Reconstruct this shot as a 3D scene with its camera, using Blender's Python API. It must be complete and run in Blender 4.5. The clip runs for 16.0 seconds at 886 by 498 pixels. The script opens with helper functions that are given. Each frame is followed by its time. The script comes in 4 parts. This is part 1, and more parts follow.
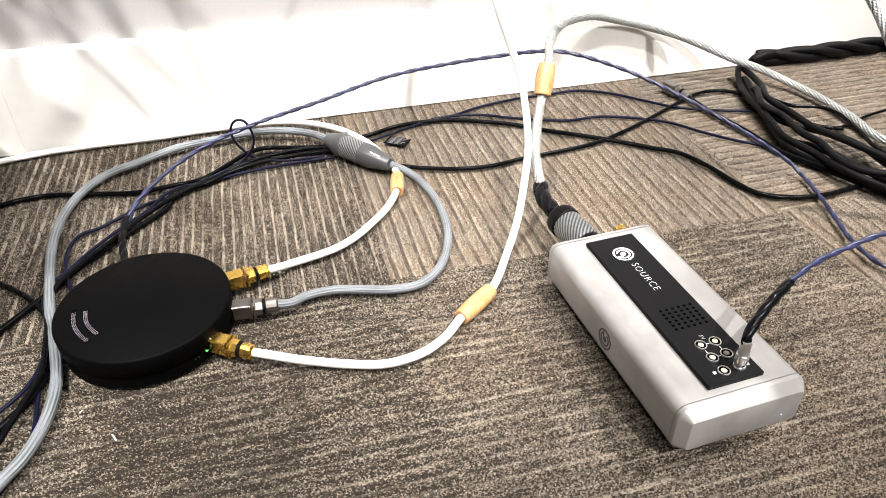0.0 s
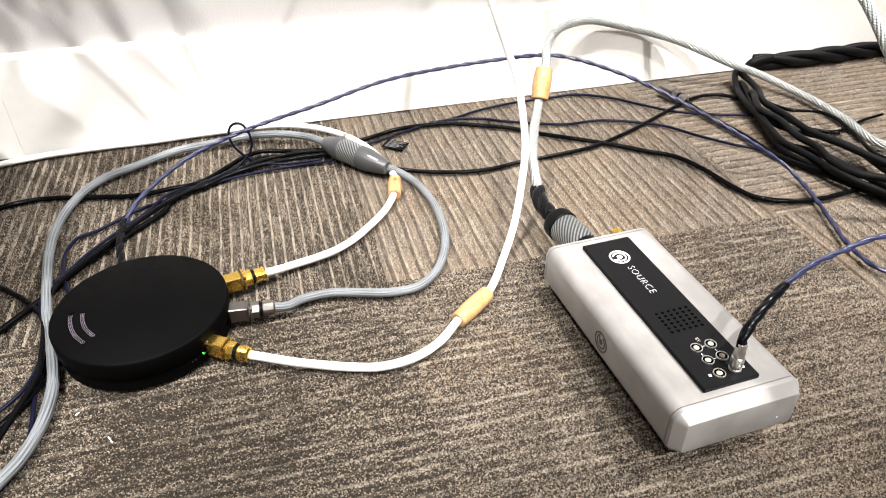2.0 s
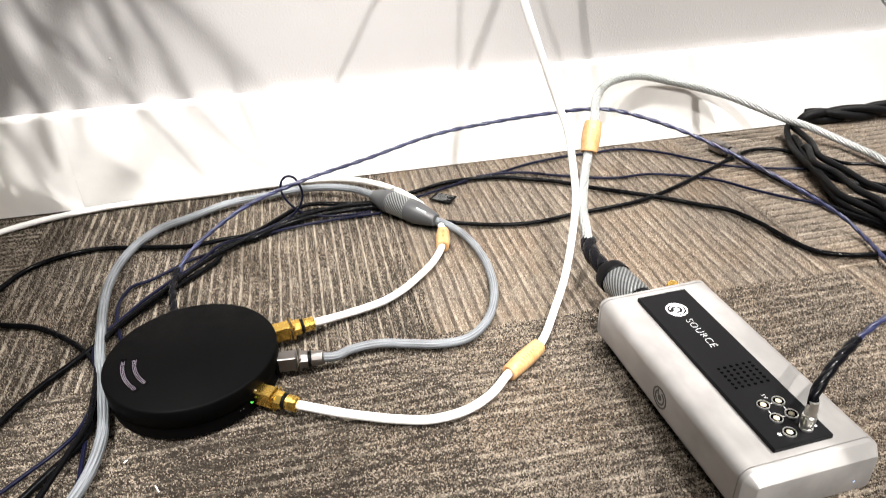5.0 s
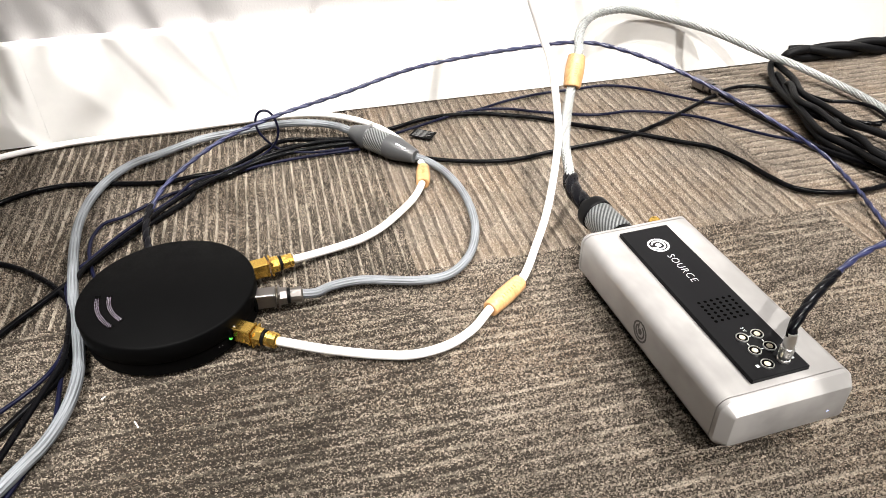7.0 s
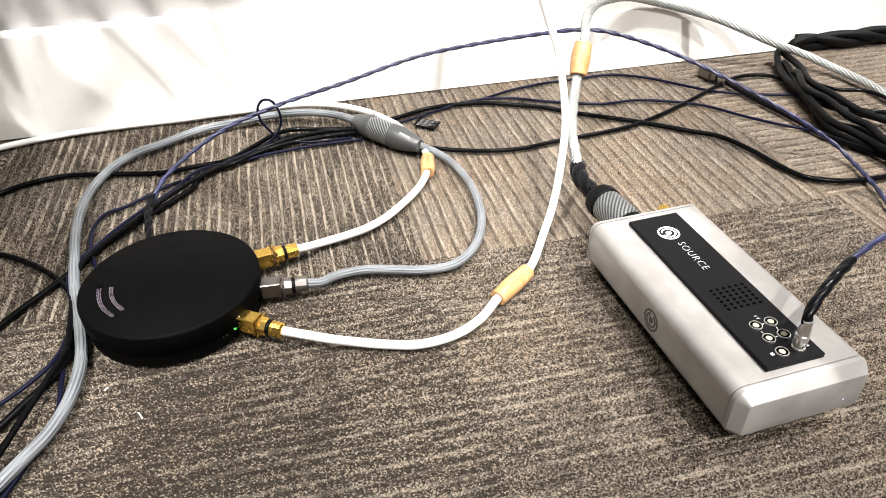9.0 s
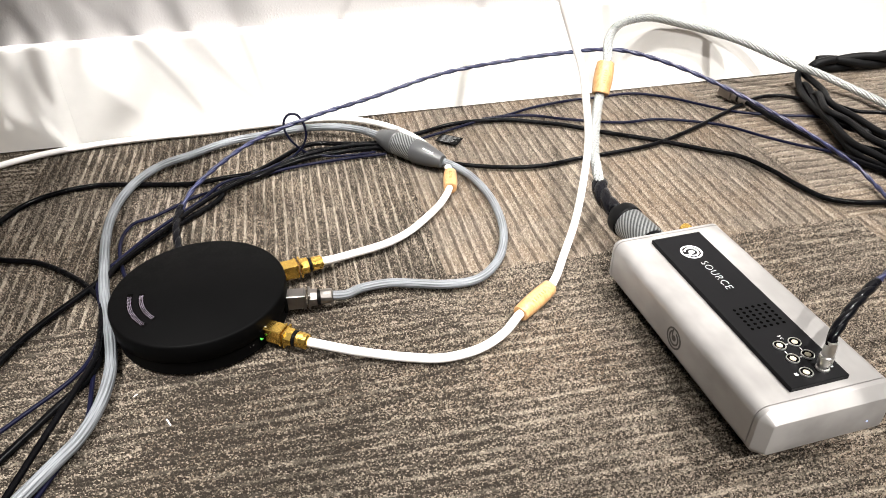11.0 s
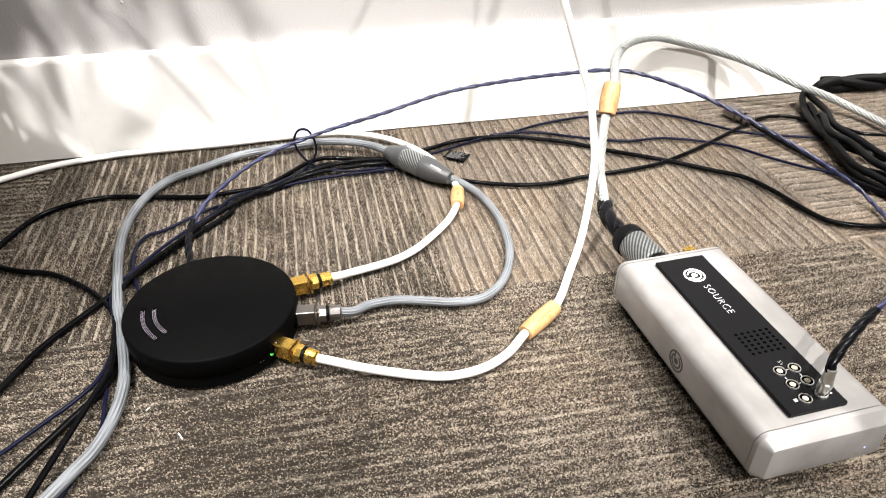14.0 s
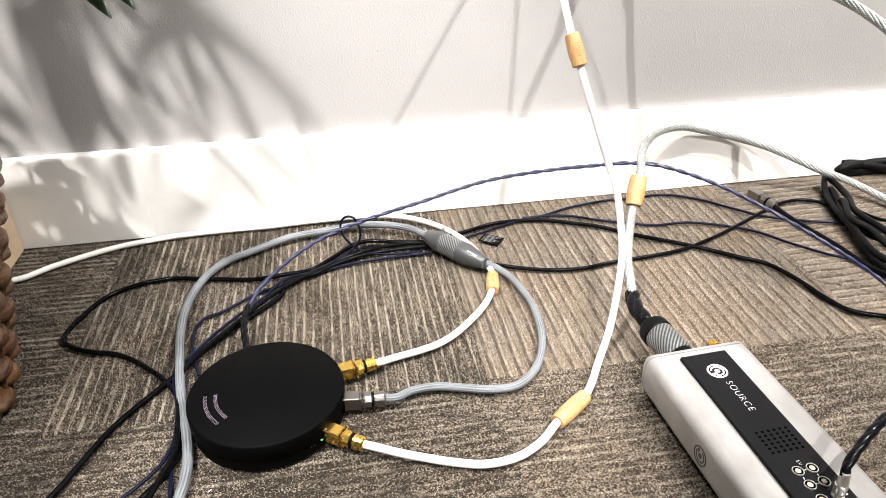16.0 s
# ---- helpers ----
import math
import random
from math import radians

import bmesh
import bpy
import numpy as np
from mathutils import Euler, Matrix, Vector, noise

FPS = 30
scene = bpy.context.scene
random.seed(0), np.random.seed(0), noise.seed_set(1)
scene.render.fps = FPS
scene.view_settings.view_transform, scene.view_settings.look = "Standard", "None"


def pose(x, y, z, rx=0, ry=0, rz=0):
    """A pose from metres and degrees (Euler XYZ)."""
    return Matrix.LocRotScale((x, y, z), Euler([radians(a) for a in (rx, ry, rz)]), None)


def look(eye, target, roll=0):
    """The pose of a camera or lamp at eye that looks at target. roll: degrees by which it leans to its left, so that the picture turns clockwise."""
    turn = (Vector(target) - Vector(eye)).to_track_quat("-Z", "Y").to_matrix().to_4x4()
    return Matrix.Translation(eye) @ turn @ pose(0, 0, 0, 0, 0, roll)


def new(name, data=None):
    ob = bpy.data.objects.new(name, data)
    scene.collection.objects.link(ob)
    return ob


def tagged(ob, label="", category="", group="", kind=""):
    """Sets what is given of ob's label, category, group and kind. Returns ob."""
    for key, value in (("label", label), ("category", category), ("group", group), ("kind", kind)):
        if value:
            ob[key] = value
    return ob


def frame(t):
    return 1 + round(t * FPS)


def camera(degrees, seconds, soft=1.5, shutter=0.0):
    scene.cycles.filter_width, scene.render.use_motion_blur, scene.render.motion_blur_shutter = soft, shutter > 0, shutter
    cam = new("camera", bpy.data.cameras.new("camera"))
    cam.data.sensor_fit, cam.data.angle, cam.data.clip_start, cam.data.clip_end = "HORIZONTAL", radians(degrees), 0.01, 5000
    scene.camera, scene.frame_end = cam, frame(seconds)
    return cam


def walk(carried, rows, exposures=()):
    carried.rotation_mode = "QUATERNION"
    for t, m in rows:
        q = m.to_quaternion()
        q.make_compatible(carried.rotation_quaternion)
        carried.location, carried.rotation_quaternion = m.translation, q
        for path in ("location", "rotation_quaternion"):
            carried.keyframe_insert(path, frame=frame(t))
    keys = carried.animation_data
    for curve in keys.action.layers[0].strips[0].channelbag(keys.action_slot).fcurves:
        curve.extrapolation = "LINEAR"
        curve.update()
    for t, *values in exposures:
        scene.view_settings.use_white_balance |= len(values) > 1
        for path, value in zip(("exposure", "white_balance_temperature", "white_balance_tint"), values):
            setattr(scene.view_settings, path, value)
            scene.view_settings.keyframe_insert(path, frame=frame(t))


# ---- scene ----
cam = camera(64.8, 16.0, 0.9, 0.4)
PATH = [
    (0, (-0.0258, -0.2326, 0.4805), (0.1357, 0.3908, 0.0059), -0.80),
    (0.5, (-0.0222, -0.2356, 0.4812), (0.1402, 0.3875, 0.0065), -0.86),
    (1, (-0.0244, -0.2346, 0.4799), (0.1396, 0.3868, 0.0035), -0.72),
    (1.5, (-0.0250, -0.2328, 0.4790), (0.1367, 0.3879, 0.0009), -0.83),
    (2, (-0.0239, -0.2351, 0.4803), (0.1392, 0.3908, 0.0096), -0.70),
    (2.5, (-0.0269, -0.2346, 0.4866), (0.1428, 0.4157, 0.0528), -0.14),
    (3, (-0.0326, -0.2378, 0.4992), (0.1403, 0.4526, 0.1339), 0.32),
    (3.5, (-0.0354, -0.2394, 0.5050), (0.1329, 0.4802, 0.1986), 0.27),
    (4, (-0.0356, -0.2364, 0.5061), (0.1266, 0.4921, 0.2183), -0.21),
    (4.5, (-0.0345, -0.2381, 0.5049), (0.1149, 0.4805, 0.1865), -1.10),
    (5, (-0.0342, -0.2312, 0.4692), (0.0946, 0.4414, 0.0556), -2.33),
    (7.5, (-0.0388, -0.2251, 0.4567), (0.1120, 0.4052, -0.0124), -0.82),
    (8, (-0.0417, -0.2237, 0.4553), (0.1138, 0.4049, -0.0143), -0.64),
    (8.5, (-0.0440, -0.2213, 0.4514), (0.1076, 0.4072, -0.0199), -0.92),
    (9, (-0.0429, -0.2201, 0.4466), (0.1012, 0.4088, -0.0264), -1.30),
    (11.5, (-0.0578, -0.2242, 0.4532), (0.0727, 0.4199, -0.0030), -1.09),
    (12, (-0.0543, -0.2215, 0.4502), (0.0727, 0.4244, -0.0044), -1.31),
    (12.5, (-0.0532, -0.2230, 0.4519), (0.0725, 0.4230, -0.0028), -1.26),
    (13, (-0.0558, -0.2225, 0.4512), (0.0692, 0.4230, -0.0046), -1.25),
    (13.5, (-0.0552, -0.2217, 0.4512), (0.0676, 0.4234, -0.0056), -1.18),
    (14, (-0.0607, -0.2255, 0.4720), (0.0697, 0.4192, 0.0167), -0.31),
    (14.5, (-0.0755, -0.2387, 0.5124), (0.0625, 0.4250, 0.0876), 0.37),
    (15, (-0.0772, -0.2536, 0.5431), (0.0348, 0.4327, 0.1477), -0.96),
    (15.5, (-0.0765, -0.2522, 0.5396), (0.0272, 0.4327, 0.1394), -1.30),
    (16, (-0.0749, -0.2445, 0.5470), (0.0294, 0.4342, 0.1365), -1.26),
]
EXPOSURES = [(0.0, -0.1), (16.0, -0.1)]
walk(cam, [(t, look(eye, target, roll)) for t, eye, target, roll in PATH], EXPOSURES)

# ---- light: recessed ceiling spots over the wall and in the room, added fill lights, dim ambient ----
world = bpy.data.worlds.new("room_air")
scene.world = world
world.use_nodes = True
world.node_tree.nodes["Background"].inputs[0].default_value = (0.9, 0.95, 1.0, 1)
world.node_tree.nodes["Background"].inputs[1].default_value = 0.02


def lamp(name, place, target, watts, size, cone, colour=(1.0, 0.965, 0.925)):
    data = bpy.data.lights.new(name, "SPOT")
    data.energy, data.shadow_soft_size, data.color = watts, size, colour
    data.spot_size, data.spot_blend = radians(cone), 0.5
    ob = new(name, data)
    ob.matrix_basis = look(place, target)
    return ob


lamp("ceiling_spot_middle", (0.285, -0.15, 2.55), (0.46, 0.80, 0.20), 335, 0.018, 35)
lamp("ceiling_spot_front", (0.62, -1.75, 2.45), (0.62, -0.04, 0.0), 640, 0.022, 28)
# added fill: brightens the carpet by the basket, no known fitting there
lamp("corner_fill_spot", (-0.42, -0.95, 2.50), (-0.46, 0.46, 0.0), 330, 0.020, 20)
lamp("ceiling_spot_east", (1.57, -0.05, 2.55), (0.92, 0.36, 0.03), 610, 0.020, 64)
lamp("ceiling_spot_west", (-0.93, -0.35, 2.55), (-0.50, 0.60, 0.10), 640, 0.030, 40)
# broad soft fill added for the room's ambient light, not a real fitting
fill_light = bpy.data.lights.new("room_fill", "AREA")
fill_light.shape, fill_light.size, fill_light.size_y = "RECTANGLE", 2.4, 0.6
fill_light.energy, fill_light.color = 25, (1.0, 0.965, 0.93)
new("room_fill", fill_light).matrix_basis = look((0.1, -2.05, 2.20), (0.15, 0.3, 0.1))


# ---- materials ----
PITCH = 0.0040  # from row to row of the carpet


class Mat:
    """A node material with short calls for its nodes."""

    def __init__(self, name, colour=(0.5, 0.5, 0.5), rough=0.5, metal=0.0, spec=0.5):
        self.m = bpy.data.materials.new(name)
        self.m.use_nodes = True
        self.t = self.m.node_tree
        self.b = self.t.nodes["Principled BSDF"]
        self.b.inputs["Base Color"].default_value = (*colour, 1)
        self.b.inputs["Roughness"].default_value = rough
        self.b.inputs["Metallic"].default_value = metal
        self.b.inputs["Specular IOR Level"].default_value = spec

    def put(self, socket, value):
        if isinstance(value, bpy.types.NodeSocket):
            self.t.links.new(value, socket)
        elif hasattr(socket.default_value, "__len__") and not hasattr(value, "__len__"):
            socket.default_value = (value,) * len(socket.default_value)
        elif hasattr(value, "__len__") and len(socket.default_value) == 4 and len(value) == 3:
            socket.default_value = (*value, 1)
        else:
            socket.default_value = value

    def coord(self, which="Object", scale=(1, 1, 1), shift=None):
        c = self.t.nodes.new("ShaderNodeTexCoord").outputs[which]
        m = self.t.nodes.new("ShaderNodeMapping")
        self.put(m.inputs["Vector"], c)
        self.put(m.inputs["Scale"], scale)
        if shift is not None:
            self.put(m.inputs["Location"], shift)
        return m.outputs[0]

    def noise(self, vec, scale, detail=3.0, rough=0.55, dims="3D"):
        n = self.t.nodes.new("ShaderNodeTexNoise")
        n.noise_dimensions = dims
        self.put(n.inputs["Vector"], vec)
        self.put(n.inputs["Scale"], scale)
        self.put(n.inputs["Detail"], detail)
        self.put(n.inputs["Roughness"], rough)
        return n.outputs["Fac"]

    def voronoi(self, vec, scale, out="Distance"):
        n = self.t.nodes.new("ShaderNodeTexVoronoi")
        self.put(n.inputs["Vector"], vec)
        self.put(n.inputs["Scale"], scale)
        return n.outputs[out]

    def math(self, op, a, b=0.0, c=0.0):
        n = self.t.nodes.new("ShaderNodeMath")
        n.operation = op
        for k, v in enumerate((a, b, c)):
            self.put(n.inputs[k], v)
        return n.outputs[0]

    def step(self, a, lo, hi, x0=0.0, x1=1.0):
        n = self.t.nodes.new("ShaderNodeMapRange")
        n.interpolation_type = "SMOOTHSTEP"
        for k, v in zip(("Value", "From Min", "From Max", "To Min", "To Max"), (a, lo, hi, x0, x1)):
            self.put(n.inputs[k], v)
        return n.outputs[0]

    def mix(self, fac, a, b):
        n = self.t.nodes.new("ShaderNodeMix")
        n.data_type = "RGBA"
        self.put(n.inputs[0], fac)
        self.put(n.inputs[6], a)
        self.put(n.inputs[7], b)
        return n.outputs[2]

    def split(self, vec):
        n = self.t.nodes.new("ShaderNodeSeparateXYZ")
        self.put(n.inputs[0], vec)
        return n.outputs

    def random(self):
        return self.t.nodes.new("ShaderNodeObjectInfo").outputs["Random"]

    def bump(self, height, strength, distance):
        n = self.t.nodes.new("ShaderNodeBump")
        self.put(n.inputs["Height"], height)
        self.put(n.inputs["Strength"], strength)
        self.put(n.inputs["Distance"], distance)
        self.put(self.b.inputs["Normal"], n.outputs[0])

    def set(self, **kw):
        for k, v in kw.items():
            self.put(self.b.inputs[{"colour": "Base Color", "rough": "Roughness", "metal": "Metallic"}[k]], v)
        return self


def mat_carpet(name, every, pale, dark, seam=0.0):
    """Looped pile of speckled grey-brown yarn in rows. every: rows from one pale row to the next; pale: how far those
    stand out; dark, 0 to 1: share of dark yarn in the rest, also set for local light; seam: how dark the row beside
    each pale band is."""
    k = Mat(name, rough=0.95, spec=0.10)
    own = k.math("MULTIPLY", k.random(), 37.0)
    u, v, _ = k.split(k.coord("Object"))
    bend = k.math("MULTIPLY", k.math("SUBTRACT", k.noise(k.coord("Object", (6, 11, 1), own), 1.0, 2.0), 0.5), 0.0045)
    ub = k.math("ADD", u, bend)
    row = k.math("FLOOR", k.math("DIVIDE", ub, PITCH))
    row_at = k.math("MULTIPLY_ADD", row, 7.31, own)

    def rows_noise(scale, detail, plus=0.0):
        c = k.t.nodes.new("ShaderNodeCombineXYZ")
        k.put(c.inputs[0], row_at)
        k.put(c.inputs[1], k.math("MULTIPLY", v, scale))
        k.put(c.inputs[2], plus)
        return k.noise(c.outputs[0], 1.0, detail)

    cells = k.t.nodes.new("ShaderNodeTexVoronoi")
    k.put(cells.inputs["Vector"], k.coord("Object", (1.0, 0.80, 1.0), own))
    k.put(cells.inputs["Scale"], 860.0)
    k.put(cells.inputs["Randomness"], 0.85)
    yarn, yarn2, _ = k.split(cells.outputs["Color"])
    knot = cells.outputs["Distance"]
    streak = rows_noise(20.0, 2.0)
    broken = rows_noise(70.0, 2.0, 5.0)
    patch = k.noise(k.coord("Object", (1, 1, 1), own), 5.0, 3.0)
    warm = k.step(k.noise(k.coord("Object", (1, 1, 1), own), 8.0, 3.0), 0.40, 0.66)
    mid = k.mix(warm, (0.204, 0.170, 0.138), (0.214, 0.163, 0.120))
    lean = k.math("ADD", k.step(streak, 0.35, 0.65, -0.09, 0.09), k.step(patch, 0.35, 0.65, -0.05, 0.05))
    tone = k.step(k.math("ADD", yarn, lean), dark - 0.30, dark + 0.32)
    col = k.mix(tone, (0.034, 0.028, 0.022), mid)
    fleck = k.math("MULTIPLY", k.step(k.math("ADD", yarn2, lean), 0.66, 0.98), 0.68)
    col = k.mix(fleck, col, (0.48, 0.405, 0.325))
    turn = k.math("FLOORED_MODULO", row, float(every))
    inside = k.math("ABSOLUTE", k.math("SUBTRACT", k.math("FRACT", k.math("DIVIDE", ub, PITCH)), 0.5))
    first = k.math("MULTIPLY", k.math("LESS_THAN", turn, 0.5), k.step(inside, 0.22, 0.42, 1.0, 0.0))
    strong = k.math("MULTIPLY", k.step(streak, 0.28, 0.56, 0.25, 1.0), k.step(broken, 0.30, 0.55, 0.35, 1.0))
    strong = k.math("MULTIPLY", strong, k.step(k.noise(k.coord("Object", (30, 2.5, 1), own), 1.0, 2.0), 0.32, 0.62, 0.25, 1.0))
    light = k.math("MULTIPLY", k.math("MULTIPLY", first, strong), k.step(yarn, 0.05, 0.55, 0.35 * pale, pale))
    col = k.mix(light, col, (0.52, 0.455, 0.370))
    if seam:
        last = k.math("GREATER_THAN", turn, every - 1.5)
        col = k.mix(k.math("MULTIPLY", last, k.step(broken, 0.30, 0.6, 0.4 * seam, seam)), col, (0.040, 0.032, 0.026))
    k.set(colour=col)
    k.bump(k.math("MULTIPLY", knot, -1.0), 1.0, 0.0024)
    return k.m


def mat_wall(name, colour):
    k = Mat(name, colour, 0.62, spec=0.3)
    c = k.coord("Object")
    peel = k.noise(c, 300.0, 1.5, 0.5)
    lump = k.noise(c, 75.0, 1.0)
    dirt = k.noise(c, 3.0, 4.0)
    dark = tuple(x * 0.93 for x in colour)
    k.set(colour=k.mix(k.step(dirt, 0.35, 0.7), colour, dark))
    drops = k.math("MULTIPLY", k.step(peel, 0.42, 0.74), k.step(lump, 0.35, 0.60, 0.35, 1.0))
    k.bump(k.math("ADD", drops, k.math("MULTIPLY", lump, 0.15)), 0.24, 0.0010)
    return k.m


def mat_plain(name, colour, rough=0.5, metal=0.0, spec=0.5, scale=90.0, vary=0.1, bump=0.0, grain=0.0005):
    """A surface with cloudy variation of tone and gloss at two scales and a fine relief."""
    k = Mat(name, colour, rough, metal, spec)
    c = k.coord("Object")
    n = k.noise(c, scale, 4.0)
    big = k.noise(c, scale * 0.08, 3.0)
    f = k.math("MULTIPLY_ADD", big, 0.6, k.math("MULTIPLY", n, 0.4))
    k.set(colour=k.mix(k.step(f, 0.3, 0.7), tuple(x * (1 - vary) for x in colour), tuple(min(1, x * (1 + vary)) for x in colour)))
    k.set(rough=k.step(f, 0.3, 0.7, max(0.02, rough - 0.06), min(1, rough + 0.08)))
    if bump:
        k.bump(n, bump, grain)
    return k.m


def mat_satin(name, colour):
    """Bead-blasted alloy: cloudy reflections painted into its colour and gloss, and a few scuffs."""
    k = Mat(name, colour, 0.38, 0.40, 0.5)
    c = k.coord("Object")
    sheen_cloud = k.noise(k.coord("Object", (1.0, 0.55, 1.0)), 26.0, 3.0)
    fine = k.noise(c, 900.0, 2.0, 0.7)
    scuff = k.step(k.noise(k.coord("Object", (1.0, 0.12, 1.0)), 120.0, 3.0), 0.66, 0.76)
    k.set(colour=k.mix(k.step(sheen_cloud, 0.32, 0.68), tuple(x * 0.82 for x in colour), tuple(x * 1.14 for x in colour)))
    k.set(rough=k.math("ADD", k.step(sheen_cloud, 0.35, 0.65, 0.30, 0.44), k.math("MULTIPLY", scuff, 0.12)))
    k.bump(fine, 0.10, 0.0002)
    return k.m


def mat_wood():
    k = Mat("bamboo", rough=0.42)
    c = k.coord("Object", (1, 1, 0.06))
    g = k.noise(c, 420.0, 4.0, 0.6)
    r = k.noise(k.coord("Object", (1, 1, 0.12)), 90.0, 2.0)
    col = k.mix(k.step(g, 0.3, 0.7), (0.36, 0.19, 0.075), (0.50, 0.30, 0.135))
    k.set(colour=k.mix(k.step(r, 0.45, 0.75, 0.0, 0.6), col, (0.32, 0.155, 0.055)))
    k.bump(g, 0.25, 0.0004)
    return k.m


def mat_braid(name, a, b, around, along, rough=0.5, metal=0.0, depth=0.6, spec=0.5):
    """Woven sleeve: two crossing sets of strands, counted round the cable and per metre."""
    k = Mat(name, rough=rough, metal=metal, spec=spec)
    s = k.split(k.t.nodes.new("ShaderNodeTexCoord").outputs["UV"])
    uu, vv = k.math("MULTIPLY", s[0], around), k.math("MULTIPLY", s[1], along)
    p = k.math("SINE", k.math("MULTIPLY", k.math("ADD", uu, vv), 2 * math.pi))
    q = k.math("SINE", k.math("MULTIPLY", k.math("SUBTRACT", uu, vv), 2 * math.pi))
    w = k.math("MAXIMUM", p, q)
    n = k.noise(k.coord("Object"), 60.0, 3.0)
    f = k.math("MULTIPLY", k.step(w, -0.2, 0.9), k.step(n, 0.2, 0.6, 0.6, 1.0))
    k.set(colour=k.mix(f, a, b))
    k.bump(w, depth, 0.0006)
    return k.m


def mat_stripes(name, a, b, around, along, rough, metal):
    """Slanting carbon-fibre bands round a barrel."""
    k = Mat(name, rough=rough, metal=metal)
    s = k.split(k.t.nodes.new("ShaderNodeTexCoord").outputs["UV"])
    w = k.math("SINE", k.math("MULTIPLY", k.math("ADD", k.math("MULTIPLY", s[0], around), k.math("MULTIPLY", s[1], along)), 2 * math.pi))
    n = k.noise(k.coord("Object"), 300.0, 2.0)
    k.set(colour=k.mix(k.math("MULTIPLY", k.step(w, -0.3, 0.5), k.step(n, 0.2, 0.5, 0.7, 1.0)), a, b))
    k.bump(w, 0.35, 0.0005)
    return k.m


def mat_leaf():
    k = Mat("leaf", rough=0.42)
    n = k.noise(k.coord("Object", (1, 1, 0.3)), 40.0, 3.0)
    k.set(colour=k.mix(n, (0.003, 0.007, 0.002), (0.008, 0.018, 0.006)))
    return k.m


def mat_wicker():
    k = Mat("wicker", rough=0.45)
    s = k.coord("UV", (9, 40, 1))
    n = k.noise(s, 3.0, 4.0)
    big = k.noise(k.coord("Object"), 14.0, 3.0)
    col = k.mix(k.step(n, 0.3, 0.7), (0.026, 0.011, 0.005), (0.105, 0.044, 0.016))
    k.set(colour=k.mix(k.step(big, 0.45, 0.75), col, (0.17, 0.075, 0.025)))
    k.bump(n, 0.5, 0.002)
    return k.m


# yarn tone differs by tile and also carries the floor's lit and dim areas
CARPET = mat_carpet("carpet_lined", 3, 0.78, 0.80)
CARPET_PALE = mat_carpet("carpet_pale_lit_bands", 4, 0.62, 0.08, 0.60)
CARPET_MID = mat_carpet("carpet_middling", 3, 0.34, 0.64, 0.14)
CARPET_DIM = mat_carpet("carpet_dim", 3, 0.32, 0.90, 0.14)
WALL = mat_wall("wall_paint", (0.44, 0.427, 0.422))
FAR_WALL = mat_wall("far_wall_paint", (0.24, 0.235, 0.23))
CEIL = mat_wall("ceiling_paint", (0.30, 0.30, 0.30))
SKIRT = mat_plain("white_gloss_paint", (0.86, 0.845, 0.82), 0.35, vary=0.03, scale=60, bump=0.05)
SLAB = mat_plain("slab", (0.2, 0.19, 0.18), 0.9)
ALLOY = mat_satin("satin_silver_alloy", (0.320, 0.310, 0.302))
BLACK_ALLOY = mat_plain("black_anodised_alloy", (0.0016, 0.0016, 0.0017), 0.55, 0.0, 0.03, scale=500.0, vary=0.12, bump=0.06, grain=0.0002)
PANEL = mat_plain("black_panel", (0.005, 0.005, 0.0056), 0.45, 0.0, 0.08, scale=300.0, vary=0.15)
GOLD = mat_plain("gold_plate", (0.86, 0.56, 0.13), 0.26, 1.0, scale=250.0, vary=0.06)
NICKEL = mat_plain("nickel", (0.27, 0.25, 0.235), 0.34, 1.0, scale=250.0, vary=0.06)
CHROME = mat_plain("chrome", (0.74, 0.73, 0.71), 0.32, 1.0, scale=250.0, vary=0.04)
MESH_METAL = mat_plain("mesh_metal", (0.20, 0.17, 0.21), 0.5, 0.6, scale=900.0, vary=0.5)
WOOD = mat_wood()
BURNT = mat_plain("burnt_wood", (0.30, 0.14, 0.045), 0.6)
WHITE_PVC = mat_plain("white_cable_jacket", (0.80, 0.785, 0.76), 0.40, vary=0.03, scale=120.0)
GREY_BRAID = mat_braid("grey_braid", (0.095, 0.102, 0.110), (0.170, 0.183, 0.198), 11, 9, 0.5, depth=0.5)
BLUE_CORD = mat_plain("blue_cable_jacket", (0.013, 0.016, 0.050), 0.34, vary=0.25, scale=160.0)
SILVER_BRAID = mat_braid("silver_braid", (0.17, 0.18, 0.178), (0.46, 0.48, 0.465), 3, 300, 0.25, 0.35, 0.5)
BLACK_BRAID = mat_braid("black_braid", (0.0015, 0.0015, 0.0017), (0.004, 0.004, 0.0045), 5, 260, 0.5, depth=0.22, spec=0.10)
BLACK_PVC = mat_plain("black_cable_jacket", (0.002, 0.002, 0.0024), 0.24, 0.0, 0.07, vary=0.2, scale=140.0)
NAVY_PVC = mat_plain("navy_cable_jacket", (0.004, 0.0045, 0.014), 0.33, 0.0, 0.09, vary=0.2, scale=140.0)
RUBBER = mat_plain("black_rubber", (0.003, 0.003, 0.0032), 0.45, 0.0, 0.07, vary=0.2, bump=0.1)
SHRINK = mat_plain("shrink_tube", (0.003, 0.003, 0.0040), 0.22, 0.0, 0.12, vary=0.2, scale=220.0, bump=0.4, grain=0.001)
GREY_SHELL = mat_plain("grey_shell", (0.045, 0.046, 0.048), 0.42, vary=0.08)
CARBON = mat_stripes("silver_carbon", (0.08, 0.085, 0.087), (0.30, 0.312, 0.312), -22, 190, 0.28, 0.7)
